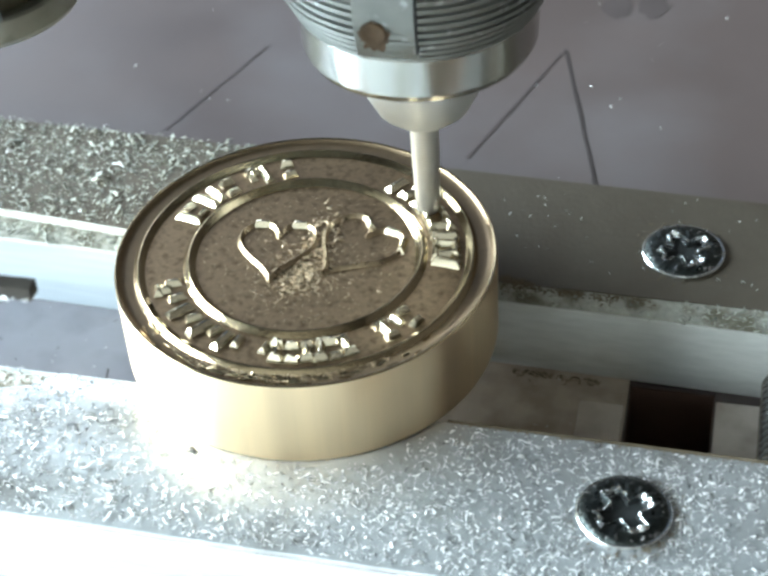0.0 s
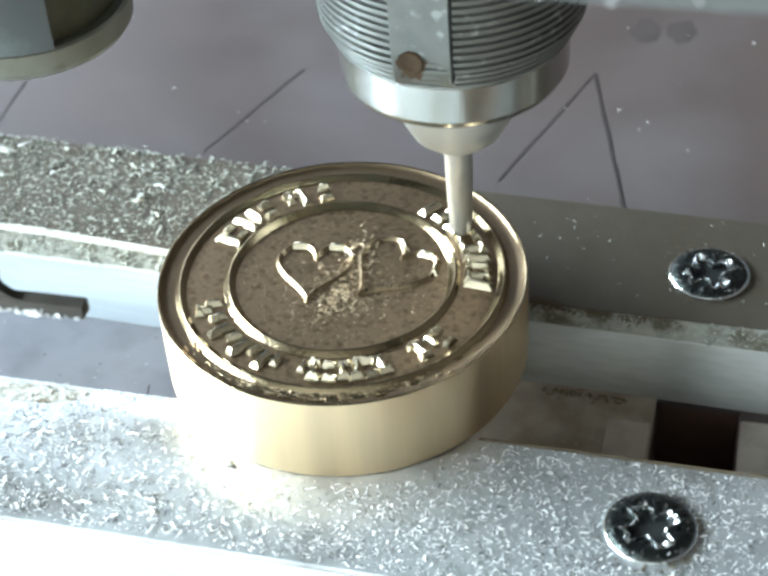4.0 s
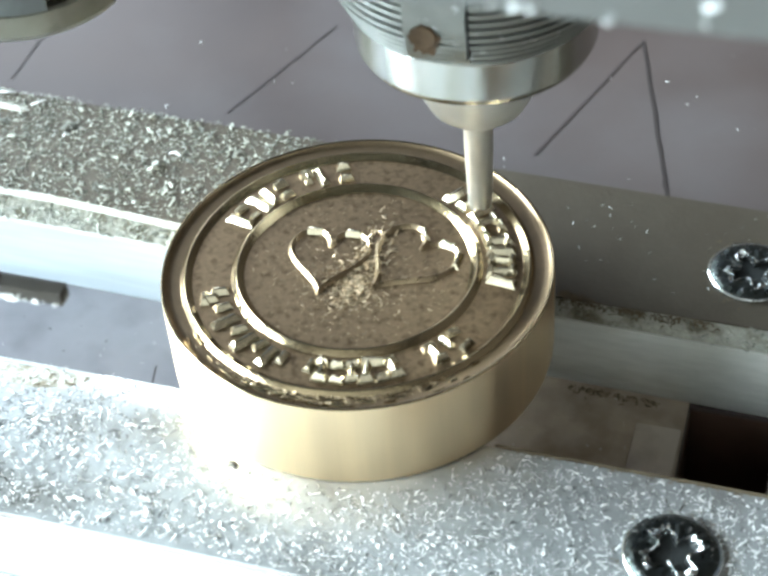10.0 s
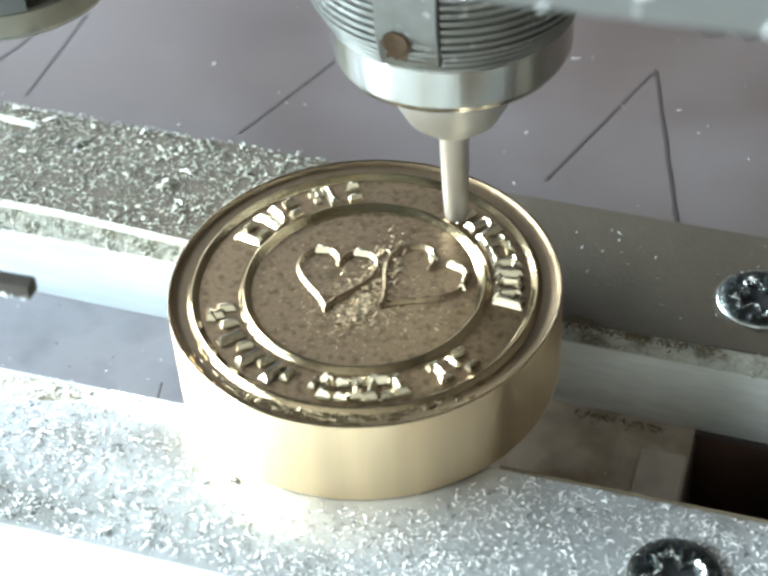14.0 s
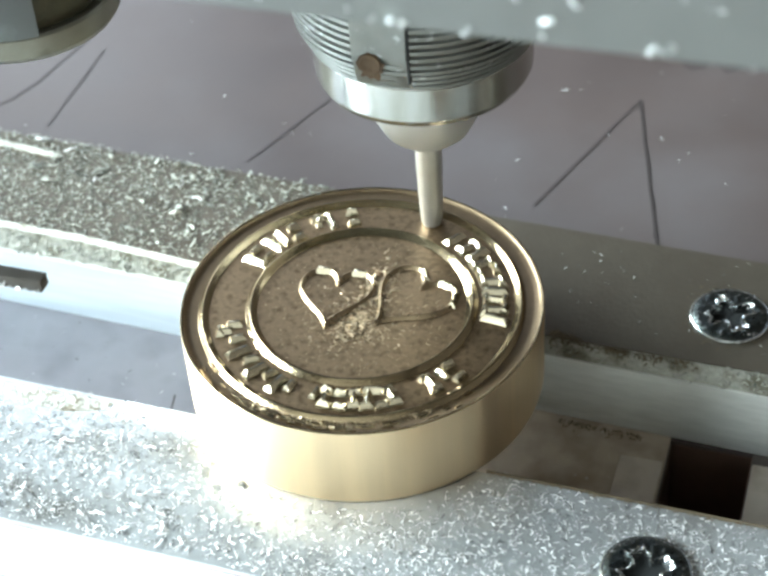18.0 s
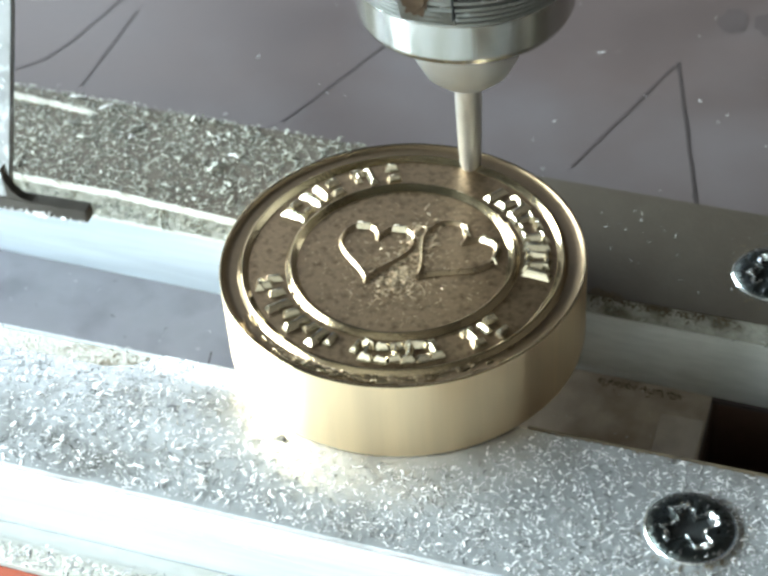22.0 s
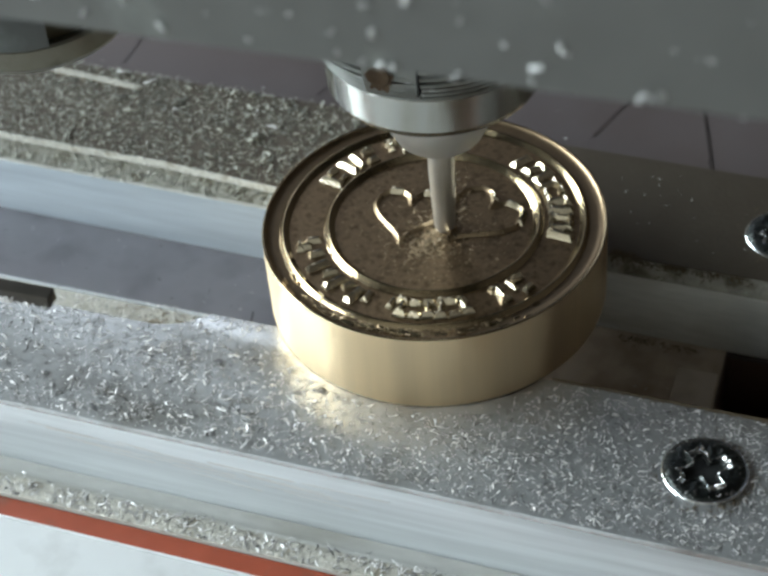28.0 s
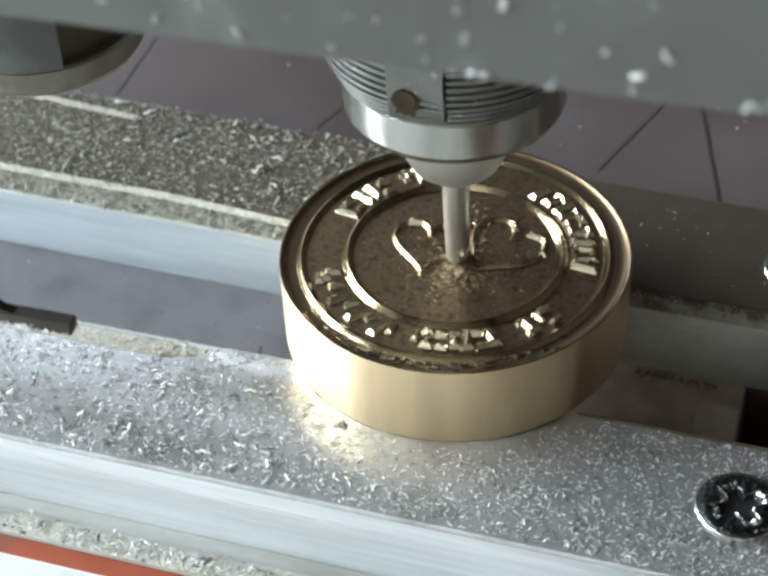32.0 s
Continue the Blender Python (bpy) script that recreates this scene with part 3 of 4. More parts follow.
def seal():
    ob = thing("engraved_seal", 0, 0, 0, label="round brass seal with raised hearts and legend on both bars", category="seal")
    h = FACE
    part("body", lathe([(0, 0), (14.7, 0), (14.95, 0.12), (15, 0.35), (15, h - 0.14), (14.98, h - 0.06)], 160), BRASS_SIDE, ob, "smooth turned brass side")
    part("edge_land", lathe([(14.98, h - 0.06), (14.93, h - 0.01), (14.86, h), (14.76, h - 0.05)], 160), BRASS_EDGE, ob, "thin bright turned edge")
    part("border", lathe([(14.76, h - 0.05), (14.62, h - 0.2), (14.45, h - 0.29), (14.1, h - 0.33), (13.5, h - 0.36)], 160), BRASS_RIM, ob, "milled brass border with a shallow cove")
    part("border_ridge", lathe([(13.5, h - 0.36), (13.42, h - 0.28), (13.2, h + 0.03), (13.17, h + 0.05), (13.08, h + 0.055), (13.05, h + 0.04), (12.74, h - 0.3), (12.6, FIELD)], 160), BRASS_EDGE, ob, "bright raised border line")
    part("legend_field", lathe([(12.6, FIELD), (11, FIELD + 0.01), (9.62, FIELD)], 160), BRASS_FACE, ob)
    part("inner_ring", lathe([(9.62, FIELD), (9.53, FIELD + 0.07), (9.24, FIELD + 0.46), (9.21, FIELD + 0.48), (9.12, FIELD + 0.485), (9.09, FIELD + 0.47), (8.73, FIELD + 0.07), (8.62, FIELD)], 160), BRASS_EDGE, ob, "bright raised inner ring")
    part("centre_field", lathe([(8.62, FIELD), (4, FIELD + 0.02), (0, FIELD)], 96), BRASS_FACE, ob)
    left, right = heart(-2.5, 0.6, 0.19, 0.235, 6), heart(3.75, 1.75, 0.205, 0.25, -27)
    for line in (left, right):
        part("heart", ridge(line, FIELD, 0.34, 0.3, 0.08), HEART_EDGE, ob, "raised heart outline")
    # Added beads where the heart lobes glint; pale brass carries the highlight.
    for line, i in ((left, 60), (left, 9), (right, 63), (right, 8), (right, 14)):
        bm = bmesh.new()
        bead(bm, *line[i], *line[i + 3], 0.4, FIELD, 0.46)
        part("lobe_glint", bm, BRASS_BAR, ob, "added bead for the glint on the heart's lobe")
    rng = random.Random(5)
    legend = ((3.6, 0), (9.3, 1), (15.4, 1), (21.0, 0), (27.5, 1), (34, 2), (40, 1), (46, 0), (52.5, 1), (61, 0),
              (-31.5, 2), (-36.5, 4), (-43, 1), (-60, 1), (-65, 2), (-70, 1), (-75.5, 1), (-81, 2), (-87, 1), (-92, 4),
              (-104, 4), (-109.5, 0), (-115.5, 4), (-121.5, 0), (-128, 4), (-135, 0), (-143, 4), (-149.5, 3), (-152.5, 4),
              (164, 0), (158.5, 2), (151, 0), (145.5, 0), (138.5, 2), (127, 3), (121.5, 0), (111.5, 2))
    for a, form in legend:
        part("letter_bar", letter(a, 11.05 + rng.uniform(-0.1, 0.1), form, rng), BRASS_BAR, ob)
    bm = bmesh.new()
    for _ in range(95):
        a, r = radians(rng.gauss(-88, 20)), rng.uniform(13.5, 14.4)
        b = a + rng.uniform(0.015, 0.05)
        bead(bm, r * math.cos(a), r * math.sin(a), r * math.cos(b), r * math.sin(b), rng.uniform(0.08, 0.2), h - 0.35, rng.uniform(0.08, 0.2))
    part("chatter", bm, BRASS_EDGE, ob, "ragged chatter in the border", kind="stuff")
    return ob


# ---- metal chips ----


def chips(name, spots, mat, label, upright=0.0, long=1.0):
    verts, faces = [], []
    rng = random.Random(len(spots))
    for x, y, z, s in spots:
        m = Matrix.Rotation(upright * 1.5, 3, "X") @ Matrix.Rotation(rng.uniform(0, 6.28), 3, "Z") @ Matrix.Rotation(rng.uniform(-0.5, 0.5), 3, "X")
        l, w = s * rng.uniform(0.6, 1.7) * long, s * rng.uniform(0.15, 0.32)
        bend, th = s * rng.uniform(0.1, 0.4), s * 0.1
        k = len(verts)
        curl = rng.uniform(-0.8, 0.8) * s * long
        for top in (0, th):
            for u, dy, dz in ((-1, 0, 0), (0, curl, bend), (1, 0, 0)):
                for v in (-1, 1):
                    p = m @ Vector((u * l, dy + v * w, dz + top))
                    verts.append(((x + p.x) * MM, (y + p.y) * MM, (z + (p.z if upright else abs(p.z)) + 0.02) * MM))
        faces += [tuple(k + i for i in f) for f in ((0, 1, 3, 2), (2, 3, 5, 4), (6, 8, 9, 7), (8, 10, 11, 9), (0, 2, 8, 6), (2, 4, 10, 8), (1, 7, 9, 3), (3, 9, 11, 5), (0, 6, 7, 1), (4, 5, 11, 10))]
    me = bpy.data.meshes.new(name)
    me.from_pydata(verts, [], faces)
    me.materials.append(mat)
    return tagged(new(name, me), label=label, category="chips" if not upright else "", kind="stuff")


# ---- the milling head, which moves over the work ----


def head():
    ob = thing("milling_head", 0, 0, FIELD, label="grey milling head with threaded collet sleeve and slim cutter", category="milling head")
    cut = part("cutter", lathe([(0, 0), (0.8, 0), (0.92, 0.4), (1.02, 2.5), (1.12, 6.0), (1.15, 9.5), (0, 9.5)], 40), CUTTER, ob, "slim tapered steel engraving cutter")
    part("collet", lathe([(0, 9.3), (1.5, 9.3), (2.6, 9.6), (3.6, 10.5), (4.35, 12.0), (4.75, 13.8), (4.9, 16.5), (0, 16.5)], 64), NOSE, ob, "shining collet nose")
    part("collet_nut", lathe([(0, 16.2), (7.9, 16.2), (8.45, 16.5), (8.75, 17.1), (8.8, 20.0), (8.6, 20.3), (0, 20.3)], 96), NUT, ob, "polished chamfered nut ring", angle=20)
    prof = [(0, 20.2), (8.4, 20.2)]
    z, r = 20.35, 9.1
    while z < 30:
        prof += [(r, z), (r, z + 0.28), (r - 0.24, z + 0.38), (r - 0.24, z + 0.52)]
        z += 0.62
        r = min(10.1, r + 0.3)
    prof += [(10.3, z), (10.3, 60), (0, 60)]
    part("threaded_sleeve", lathe(prof, 96), STEEL_DULL, ob, "finely threaded dull steel sleeve", angle=25)
    flat = part("key_flat", extrude_x([(-8.6, 20.6), (-9.1, 20.6), (-9.6, 21.5), (-10.25, 24.0), (-10.25, 40), (-8.6, 40)], -2.3, 1.9), STEEL_DULL, ob, "flat milled into the thread")
    # Thin dark strip draws the shaded edge of the flat.
    part("flat_edge", box(1.9, 2.05, -10.05, -8.6, 21.6, 40), SCREW_PIT, flat, "dark strip for the shaded slot beside the flat")
    stain, k = bmesh.new(), 64
    ring = []
    for i in range(k):
        t = 2 * math.pi * i / k
        r = 1.05 + 0.6 * noise.noise((2 * math.cos(t), 2 * math.sin(t), 4)) + 0.2 * noise.noise((7 * math.cos(t), 7 * math.sin(t), 2))
        ring.append(stain.verts.new((-0.9 + r * math.cos(t), -10.27, 23.0 + 1.1 * r * math.sin(t))))
    stain.faces.new(ring)
    part("grime", stain, GRUB, flat, "brown grime round the grub screw")
    pit = lathe([(0, 0.02), (0.5, 0.02), (0.62, 0.1), (0.85, 0.1), (0.9, 0.0), (0, 0.0)], 32)
    bmesh.ops.transform(pit, matrix=Matrix.Translation((-0.9, -10.29, 23.2)) @ Matrix.Rotation(radians(90), 4, "X"), verts=pit.verts)
    part("grub_screw", pit, GRUB, flat, "brown grimy grub screw")
    rod = part("guide_bush", lathe([(0, 21.6), (7.0, 21.6), (7.4, 21.75), (7.8, 22.3), (7.8, 23.9), (7.6, 24.1), (6.7, 24.1), (0, 24.1)], 80, cx=-30.9, cy=-7.1), BUSH, ob, "tan round guide bush")
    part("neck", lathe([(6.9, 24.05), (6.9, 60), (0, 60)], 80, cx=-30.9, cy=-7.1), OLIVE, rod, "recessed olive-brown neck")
    cover, n = bmesh.new(), 48
    rows = []
    for i in range(n + 1):
        t = radians(-52 - 220 * i / n)
        rows.append([cover.verts.new((-30.9 + r * math.cos(t), -7.1 + r * math.sin(t), z)) for r, z in ((6.7, 24.0), (7.78, 24.0), (7.78, 60), (6.7, 60))])
    for p, q in zip(rows, rows[1:]):
        for k in range(4):
            cover.faces.new((p[k], p[(k + 1) % 4], q[(k + 1) % 4], q[k]))
    cover.faces.new(rows[0])
    cover.faces.new(rows[-1][::-1])
    part("cover", cover, GREY, rod, "grey curved cover")
    lean = math.tan(radians(26))
    part("bracket_plate", extrude_x([(-33.6, 18.3), (-33.45, 18.25), (-33.45 + 40 * lean, 58.95), (-33.6 + 40 * lean, 59.0)], -60, -23.7), BRACKET, ob, "dark chip-dusted bracket plate")
    part("bracket_foot", box(-24.6, -17.3, -33.7, -32.6, 17.7, 18.7, 0.12), DARK_SHEET, ob, "thin bent foot of the bracket")
    fillet = [(-23.3, 18.65), (-23.3, 21.2), (-23.2, 20.2), (-22.8, 19.4), (-22.2, 18.9), (-21.2, 18.65)]
    bm = bmesh.new()
    sides = [[bm.verts.new((x, y, z)) for x, z in fillet] for y in (-33.6, -32.9)]
    bm.faces.new(sides[0])
    bm.faces.new(sides[1][::-1])
    for k in range(6):
        bm.faces.new((sides[0][k], sides[1][k], sides[1][(k + 1) % 6], sides[0][(k + 1) % 6]))
    part("bracket_fillet", bm, DARK_SHEET, ob, "rounded inner corner of the bent foot")
    part("bracket_edge", extrude_x([(-33.6, 18.3), (-33.0, 18.1), (-33.0 + 40 * lean, 58.8), (-33.6 + 40 * lean, 59.0)], -23.7, -23.3), BRACKET, ob, "folded edge of the bracket")
    part("front_beam", box(-70, 70, -46.0, -43.0, 51.2, 66, 0.3), GREY, ob, "grey front beam dotted with chips")
    part("housing", box(-60, 60, -43.0, 45, 59.8, 120, 2), GREY, ob, "grey head housing")
    rng = random.Random(21)
    spots = []
    for _ in range(520):
        u, x = rng.uniform(0, 26), -23.3 - abs(rng.gauss(0, 9))
        spots.append((x, -33.75 + u * lean, 19 + u, rng.choice((0.1, 0.2, 0.34))))
    made = chips("chip_crust", spots, BEAM_CHIP, "chips clinging to the bracket", 0.8, 0.6)
    made.parent = ob
    spots = [(rng.uniform(-60, -24), -33.6 + rng.gauss(0, 0.1), 18.25 + abs(rng.gauss(0, 0.25)), rng.choice((0.15, 0.25, 0.4))) for _ in range(260)]
    spots += [(rng.uniform(-24.6, -17.5), -33.75, 17.7 + abs(rng.gauss(0, 0.12)), rng.choice((0.12, 0.2, 0.3))) for _ in range(60)]
    made = chips("chip_crust", spots, FLAKE, "white chips caked along the bracket's foot", 0.8, 0.6)
    made.parent = ob
    spots = [(rng.uniform(-30, 40), -46.05, rng.uniform(51.3, 60), rng.choice((0.15, 0.28, 0.42))) for _ in range(170)]
    made = chips("chip_crust", spots, BEAM_CHIP, "chips clinging to the beam", 1.04, 0.5)
    made.parent = ob
    return ob, cut


def scatter():
    rng = random.Random(11)
    slope = math.tan(radians(-0.8))
    spots = []
    while len(spots) < 9000:
        x, y = rng.uniform(-50, 45), rng.uniform(-23.0, -8.9)
        if math.hypot(x, y) < 15.4 or math.hypot(x - 26.85, y + 15.7) < 3.6 or noise.noise((x * 0.12, y * 0.2, 7)) + rng.uniform(-0.5, 0.5) < -0.15:
            continue
        spots.append((x, y + x * slope, 0, rng.choice((0.05, 0.08, 0.11, 0.15))))
    for _ in range(2600):
        x = 45 - abs(rng.gauss(0, 40))
        y = rng.uniform(-22.8, -9.2)
        if x > -48 and math.hypot(x, y) > 16 and math.hypot(x - 26.85, y + 15.7) > 3.6:
            spots.append((x, y + x * slope, 0.05, rng.choice((0.1, 0.14, 0.18))))
    for _ in range(420):
        x, y = rng.uniform(-48, -3), rng.uniform(-22.6, -12)
        if math.hypot(x, y) > 16:
            spots.append((x, y + x * slope, 0.1, rng.choice((0.18, 0.24, 0.3))))
    chips("metal_chips", spots, SWARF, "bright metal chips strewn over the front bar")
    spots = []
    while len(spots) < 1500:
        x, y = rng.uniform(-50, 45), rng.uniform(-22.8, -9.2)
        if math.hypot(x, y) > 15.6 and rng.random() > (x + 40) / 110 and not (x < -17 and y > -11.5):
            spots.append((x, y + x * slope, 0.0, rng.choice((0.05, 0.08, 0.12, 0.17))))
    spots += [(-5.8, -14.95, 0.1, 0.4), (-5.5, -15.05, 0.1, 0.3), (-5.65, -15.0, 0.2, 0.3)]
    chips("dark_crumbs", spots, CRUMB, "dark crumbs among the chips on the front bar", 0.0, 0.6)
    spots = []
    while len(spots) < 9500:
        x, y = rng.uniform(-60, -2), rng.uniform(9.5, 23.0)
        if math.hypot(x, y) < 15.4 or rng.random() < (x + 45) / 60:
            continue
        spots.append((x, y + (x + 10) * math.tan(radians(-2.3)), 0, rng.choice((0.07, 0.09, 0.11, 0.13, 0.16, 0.2, 0.28))))
    for _ in range(320):
        x, y = -2 - abs(rng.gauss(0, 22)), rng.uniform(9.8, 23.0)
        if math.hypot(x, y) > 15.6:
            spots.append((x, y + (x + 10) * math.tan(radians(-2.3)), 0.1, rng.choice((0.25, 0.35, 0.45))))
    for _ in range(34):
        x, y = -14 - abs(rng.gauss(0, 16)), rng.uniform(10.5, 22.0)
        if math.hypot(x, y) > 16:
            spots.append((x, y + (x + 10) * math.tan(radians(-2.3)), 0.15, rng.uniform(0.5, 0.8)))
    chips("metal_chips", [(x, y, 0.15, 0.5) for x, y in ((-38.6, 22.6), (-42.1, 23.6), (-23.0, 18.0), (-25.5, 19.9), (-33.9, 18.5))], FLAKE, "large bright chips among those on the rear bar")
    chips("metal_chips", spots, SWARF_GOLD, "pale brass chips heaped on the rear bar", 0.0, 0.65)
    spots = []
    for _ in range(2000):
        x = rng.uniform(-70, 60)
        spots.append((x, rng.uniform(-28.0, -26.1) + 0.5 * max(0, rng.gauss(0, 0.5)) + x * slope, -6.5, rng.choice((0.1, 0.16, 0.24))))
    chips("metal_chips", spots, SWARF, "fine chips lying along the rail")
    spots = []
    for _ in range(2400):
        x = rng.uniform(-60, 40)
        if -13.5 < x < 13.5:
            continue
        y = rng.uniform(6.8 - 0.033 * x, 8.2 - 0.066 * x if x < 0 else 7.4)
        if x > 0 and rng.random() > 0.12 + 0.5 * (x > 29):
            continue
        z = -0.95 if x < 0 else -0.95 + 0.85 * (y - 6.9 + 0.033 * x) / (0.75 + 0.024 * x)
        spots.append((x, y, z, rng.choice((0.08, 0.13, 0.2, 0.28))))
    chips("metal_chips", spots, SWARF_GOLD, "fine chips on the rear bar's ledge")
    spots = [(rng.uniform(-55, 40), rng.uniform(26, 70), FLOOR, rng.choice((0.08, 0.12, 0.2))) for _ in range(45)]
    spots += [(rng.uniform(-50, 24), rng.uniform(-8, 7), FLOOR + 0.3, rng.choice((0.05, 0.08, 0.13))) for _ in range(110)]
    spots += [(x, y, FLOOR, 0.3) for x, y in ((15.9, 64.1), (17.0, 48.2), (19.4, 44.9), (5.3, 54.7), (3.0, 41.2), (-31.9, 45.4))]
    chips("pale_flakes", spots, FLAKE, "pale flakes lying on the bed and slot plates", 0.0, 0.6)
    spots = [(rng.uniform(-50, -14), rng.uniform(-8, 7), FLOOR + 0.3, rng.choice((0.05, 0.08, 0.16))) for _ in range(40)]
    chips("dark_crumbs", spots, CRUMB, "dark crumbs on the slot plate", 0.0, 0.6)
    spots = []
    for cx, cy in ((28.7, 13.6), (26.85, -15.7)):
        for _ in range(30):
            r, t = 3.1 * math.sqrt(rng.random()), rng.uniform(0, 6.28)
            if r > 1.2:
                spots.append((cx + r * math.cos(t), cy + r * math.sin(t), 0.46, rng.uniform(0.06, 0.15)))
    chips("metal_chips", spots, FLAKE, "bright shards caught on the screw heads")
    spots = [(rng.uniform(10, 45), rng.uniform(9, 21), 0, rng.choice((0.06, 0.1, 0.14))) for _ in range(70)]
    chips("metal_chips", spots, SWARF, "scattered single chips on the bed and bar")
    spots = []
    for _ in range(60):
        spots.append((rng.gauss(-21, 1.6), -9.9 + rng.gauss(0, 0.6), rng.choice((-0.6, -0.58)), rng.uniform(0.1, 0.28)))
    for _ in range(260):
        x = rng.choice((15.5, 16.5, 18, 19.5, 20.5, 22.5, 23.4, 25.5)) + rng.gauss(0, 0.6)
        d = min(1.0, abs(rng.gauss(0, 0.3)))
        spots.append((x, 7.5 - (x - 17) * 0.01 - d, -0.1 - 0.6 * d, rng.uniform(0.06, 0.24)))
    for _ in range(150):
        x = 14.2 + abs(rng.gauss(0, 1.5))
        spots.append((x, 8.1 - 0.25 * (x - 14.2) + rng.gauss(0, 0.22), 0.0, rng.uniform(0.08, 0.26)))
    for _ in range(140):
        x = rng.uniform(15.5, 23)
        spots.append((x, 6.05 - 0.033 * x - abs(rng.gauss(0, 0.35)), FLOOR + 0.2, rng.uniform(0.06, 0.2)))
    for _ in range(110):
        a, r = rng.gauss(3.3, 1.6), 3.5 + abs(rng.gauss(0, 0.45))
        spots.append((28.7 + r * math.cos(a), 13.6 + r * math.sin(a), 0.0, rng.uniform(0.06, 0.16)))
    # Grime right of the front screw also fills in its shadow.
    for _ in range(150):
        a, r = rng.gauss(-0.5, 1.1), 3.55 + abs(rng.gauss(0, 0.5))
        spots.append((26.85 + r * math.cos(a), -15.7 + r * math.sin(a), 0.0, rng.uniform(0.06, 0.16)))
    for _ in range(220):
        x = rng.uniform(12.8, 45)
        spots.append((x, -8.75 + x * slope - abs(rng.gauss(0, 0.12)), 0.0, rng.uniform(0.05, 0.15)))
    chips("grime_and_shade", spots, RUST, "brown crumbs of grime along bar edges and in a screw's shadow")
    spots = []
    for _ in range(900):
        a, r = rng.gauss(-1.7, 1.2), abs(rng.gauss(0, 2.6))
        spots.append((0.4 + r * math.cos(a), -1.0 + r * math.sin(a), FIELD, rng.uniform(0.05, 0.16)))
    for _ in range(170):
        spots.append((0.75 + rng.gauss(0, 0.7), 1.9 + rng.gauss(0, 1.7), FIELD + 0.05, rng.uniform(0.1, 0.28)))
    for _ in range(600):
        a, r = rng.uniform(0, 6.28), 8.3 * math.sqrt(rng.random())
        spots.append((r * math.cos(a), r * math.sin(a), FIELD, rng.uniform(0.03, 0.09)))
    for _ in range(260):
        a, r = radians(rng.gauss(-88, 16)), rng.uniform(13.35, 14.1)
        spots.append((r * math.cos(a), r * math.sin(a), FACE - 0.34, rng.uniform(0.08, 0.22)))
    for cx, cy, sx, sy in ((0.1, -3.2, 0.75, 0.8), (0.1, 1.9, 0.45, 1.2)):
        for _ in range(70):
            spots.append((cx + rng.gauss(0, sx), cy + rng.gauss(0, sy), FIELD + 0.05, rng.uniform(0.12, 0.26)))
    chips("fine_brass_dust", spots, BRASS_DUST, "fine brass dust round the raised hearts")


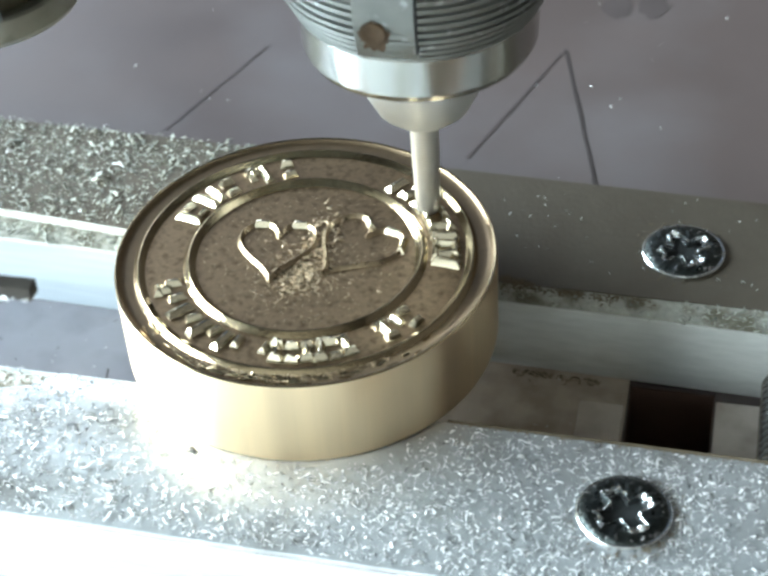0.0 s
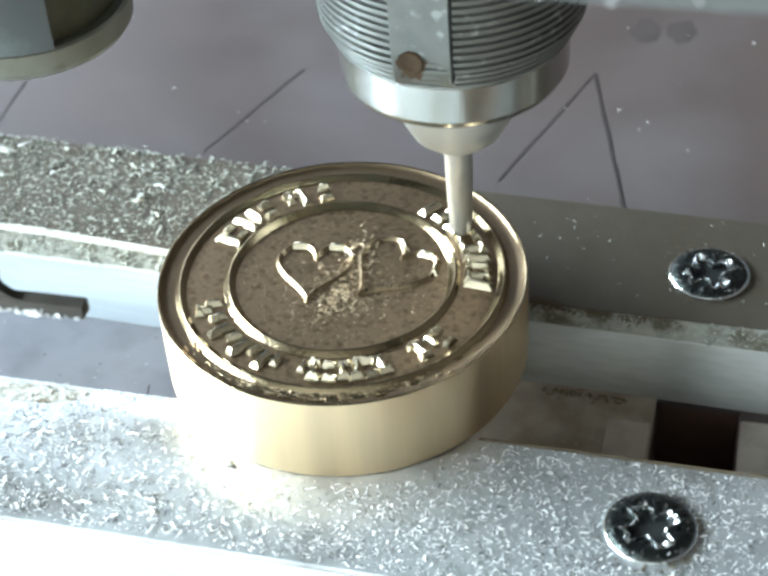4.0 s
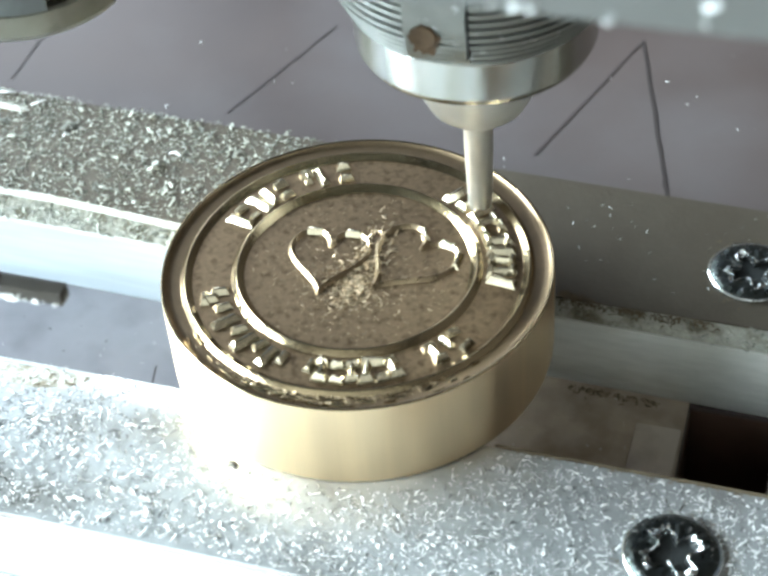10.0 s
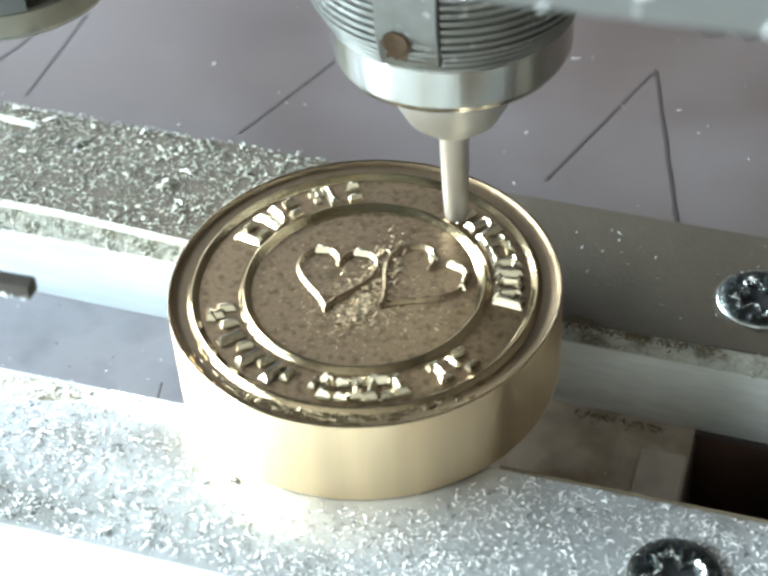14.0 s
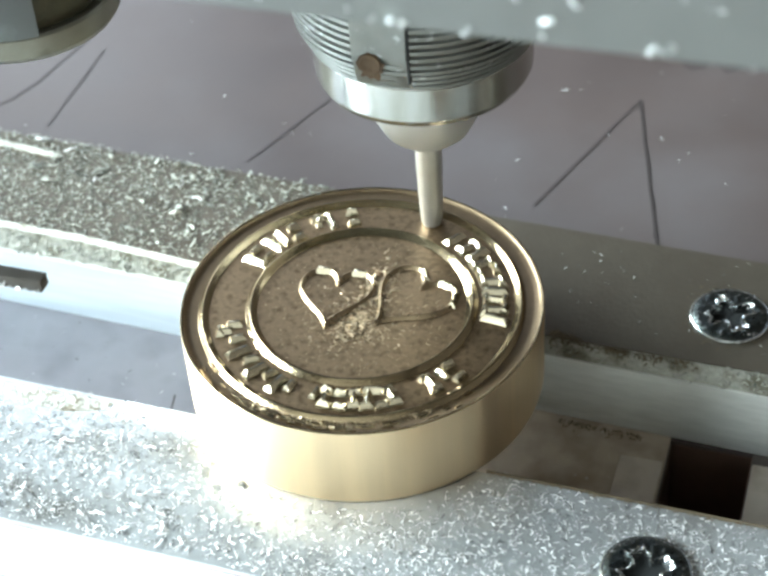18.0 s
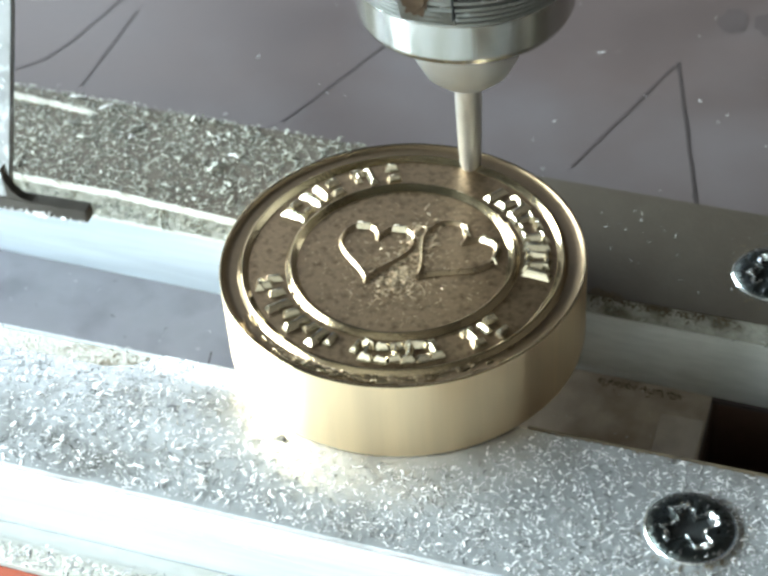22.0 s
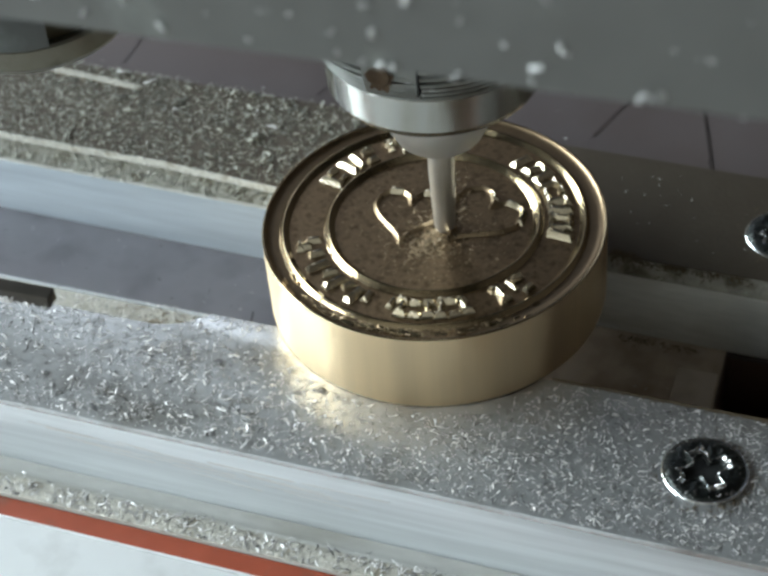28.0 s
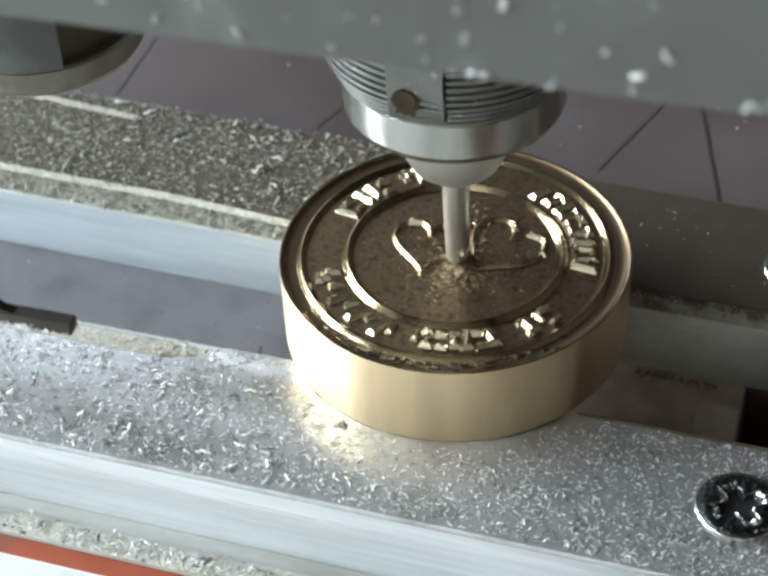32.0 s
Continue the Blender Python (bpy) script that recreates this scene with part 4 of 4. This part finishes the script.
def motions():
    rows = []
    for t, x, y in (
        (0.0, 8.40, 7.01),
        (0.5, 8.63, 6.26),
        (1.0, 10.70, 5.45),
        (1.5, 9.33, 7.14),
        (2.0, 8.66, 5.75),
        (2.5, 8.57, 7.29),
        (3.0, 8.45, 7.96),
        (3.5, 8.27, 7.33),
        (5.5, 8.90, 8.30),
        (6.0, 6.40, 9.90),
        (6.5, 8.91, 9.12),
        (7.0, 7.90, 7.79),
        (7.5, 6.89, 9.74),
        (8.0, 7.17, 10.08),
        (8.5, 6.46, 9.19),
        (9.0, 7.73, 8.21),
        (9.5, 7.71, 8.60),
        (10.0, 7.52, 8.76),
        (10.5, 7.44, 9.11),
        (11.0, 6.73, 10.90),
        (11.5, 6.72, 9.59),
        (12.0, 4.99, 10.46),
        (12.5, 5.23, 11.34),
        (13.0, 4.97, 11.06),
        (13.5, 5.11, 9.32),
        (15.5, 2.39, 11.75),
        (16.0, 4.37, 12.68),
        (16.5, 2.98, 10.73),
        (17.0, 4.07, 12.60),
        (17.5, 2.83, 11.28),
        (18.0, 2.75, 11.47),
        (18.5, 3.05, 11.14),
        (19.0, 1.78, 12.98),
        (19.5, 0.99, 12.92),
        (20.0, 1.69, 13.21),
        (20.5, 1.88, 13.38),
        (21.0, 1.78, 13.58),
        (21.5, 1.04, 12.08),
        (22.0, 2.12, 13.06),
        (22.4, 2.27, 12.08), (22.5, 1.21, 12.03), (22.6, 0.73, 11.73), (22.7, 0.89, 11.38),
        (22.8, -1.66, 6.73), (22.9, -1.05, 3.86), (23, -0.53, 4.67), (23.1, 0.57, 4.99), (23.2, 1.55, 4.89),
        (23.3, 2.06, 4.46), (23.4, 2.84, 4.04), (23.5, 4.04, 4.23), (23.6, 4.79, 4.67), (23.7, 5.04, 3.95),
        (23.8, 5.15, 2.38), (23.9, 4.93, 1.40), (24, 4.27, 0.97), (24.1, 3.35, 0.38), (24.2, 2.28, -0.39),
        (24.3, 1.21, -0.81), (24.4, 0.33, -0.62), (24.5, -0.09, -0.23), (24.6, 0.14, -0.14),
        (24.7, 0.89, -0.27), (24.8, 1.87, -0.20), (24.9, 2.74, 0.51), (25, 3.63, 1.39), (25.1, 4.50, 2.30),
        (25.2, 5.04, 3.47), (25.3, 5.20, 4.12), (25.4, 5.00, 4.09), (25.5, 4.49, 3.91), (25.7, 4.20, 5.51),
        (25.9, 1.68, 5.33), (26.1, 0.17, 5.83), (26.3, -2.01, 5.42), (26.5, -1.41, 3.46),
        (26.75, -1.43, 4.78), (27, 0.38, 5.91), (27.15, 2.59, 5.15), (27.3, 4.30, 5.46), (27.5, 5.35, 4.13),
        (27.6, 4.67, 2.87), (27.7, 3.77, 1.84), (27.8, 2.83, 0.96), (27.9, 2.00, 0.12), (28, 1.16, -0.43),
        (28.1, 0.43, -0.41), (28.2, 0.12, -0.15), (28.3, 0.14, -0.24), (28.4, 0.33, -0.42),
        (28.5, 1.04, -0.15), (28.6, 2.25, 0.51), (28.7, 3.45, 1.36), (28.8, 4.41, 2.12), (28.9, 5.06, 2.96),
        (29, 5.36, 4.04), (29.1, 5.21, 5.00), (29.2, 4.20, 5.51), (29.3, 2.67, 5.50), (29.4, 1.68, 5.33),
        (29.5, 1.16, 5.42), (29.6, 0.17, 5.83), (29.7, -1.23, 6.05), (29.8, -2.01, 5.42), (29.9, -1.81, 4.21),
        (30, -1.41, 3.46), (30.1, -1.35, 3.80), (30.2, -1.38, 4.54), (30.3, -1.43, 4.78), (30.4, -1.38, 5.05),
        (30.5, -0.80, 5.77), (30.6, 0.38, 5.91), (30.7, 1.68, 5.35), (30.8, 2.59, 5.15), (30.9, 3.38, 5.38),
        (31, 4.30, 5.46), (31.1, 5.14, 5.12), (31.2, 5.59, 4.50), (31.3, 5.54, 3.47), (31.4, 4.95, 1.99),
        (31.5, 3.97, 0.82), (31.6, 3.04, 0.09), (31.7, 2.09, -0.77), (31.8, 1.10, -1.16), (31.9, 0.52, -0.76),
        (32, 0.34, -0.52),
    ):
        rows.append((t, pose(x * MM, y * MM, FIELD * MM)))
    walk(HEAD, rows)
    walk(CUT, [(k * 0.1, pose(0, 0, 0, 0, 0, (k * 80) % 360)) for k in range(321)])


setting()
bed()
bars()
slot_pieces()
screw(28.7, 13.6, 32, "zinc countersunk screw with dark cross recess, rear bar")
screw(26.85, -15.7, 35, "zinc countersunk screw with worn cross recess, front bar")
seal()
HEAD, CUT = head()
scatter()
motions()
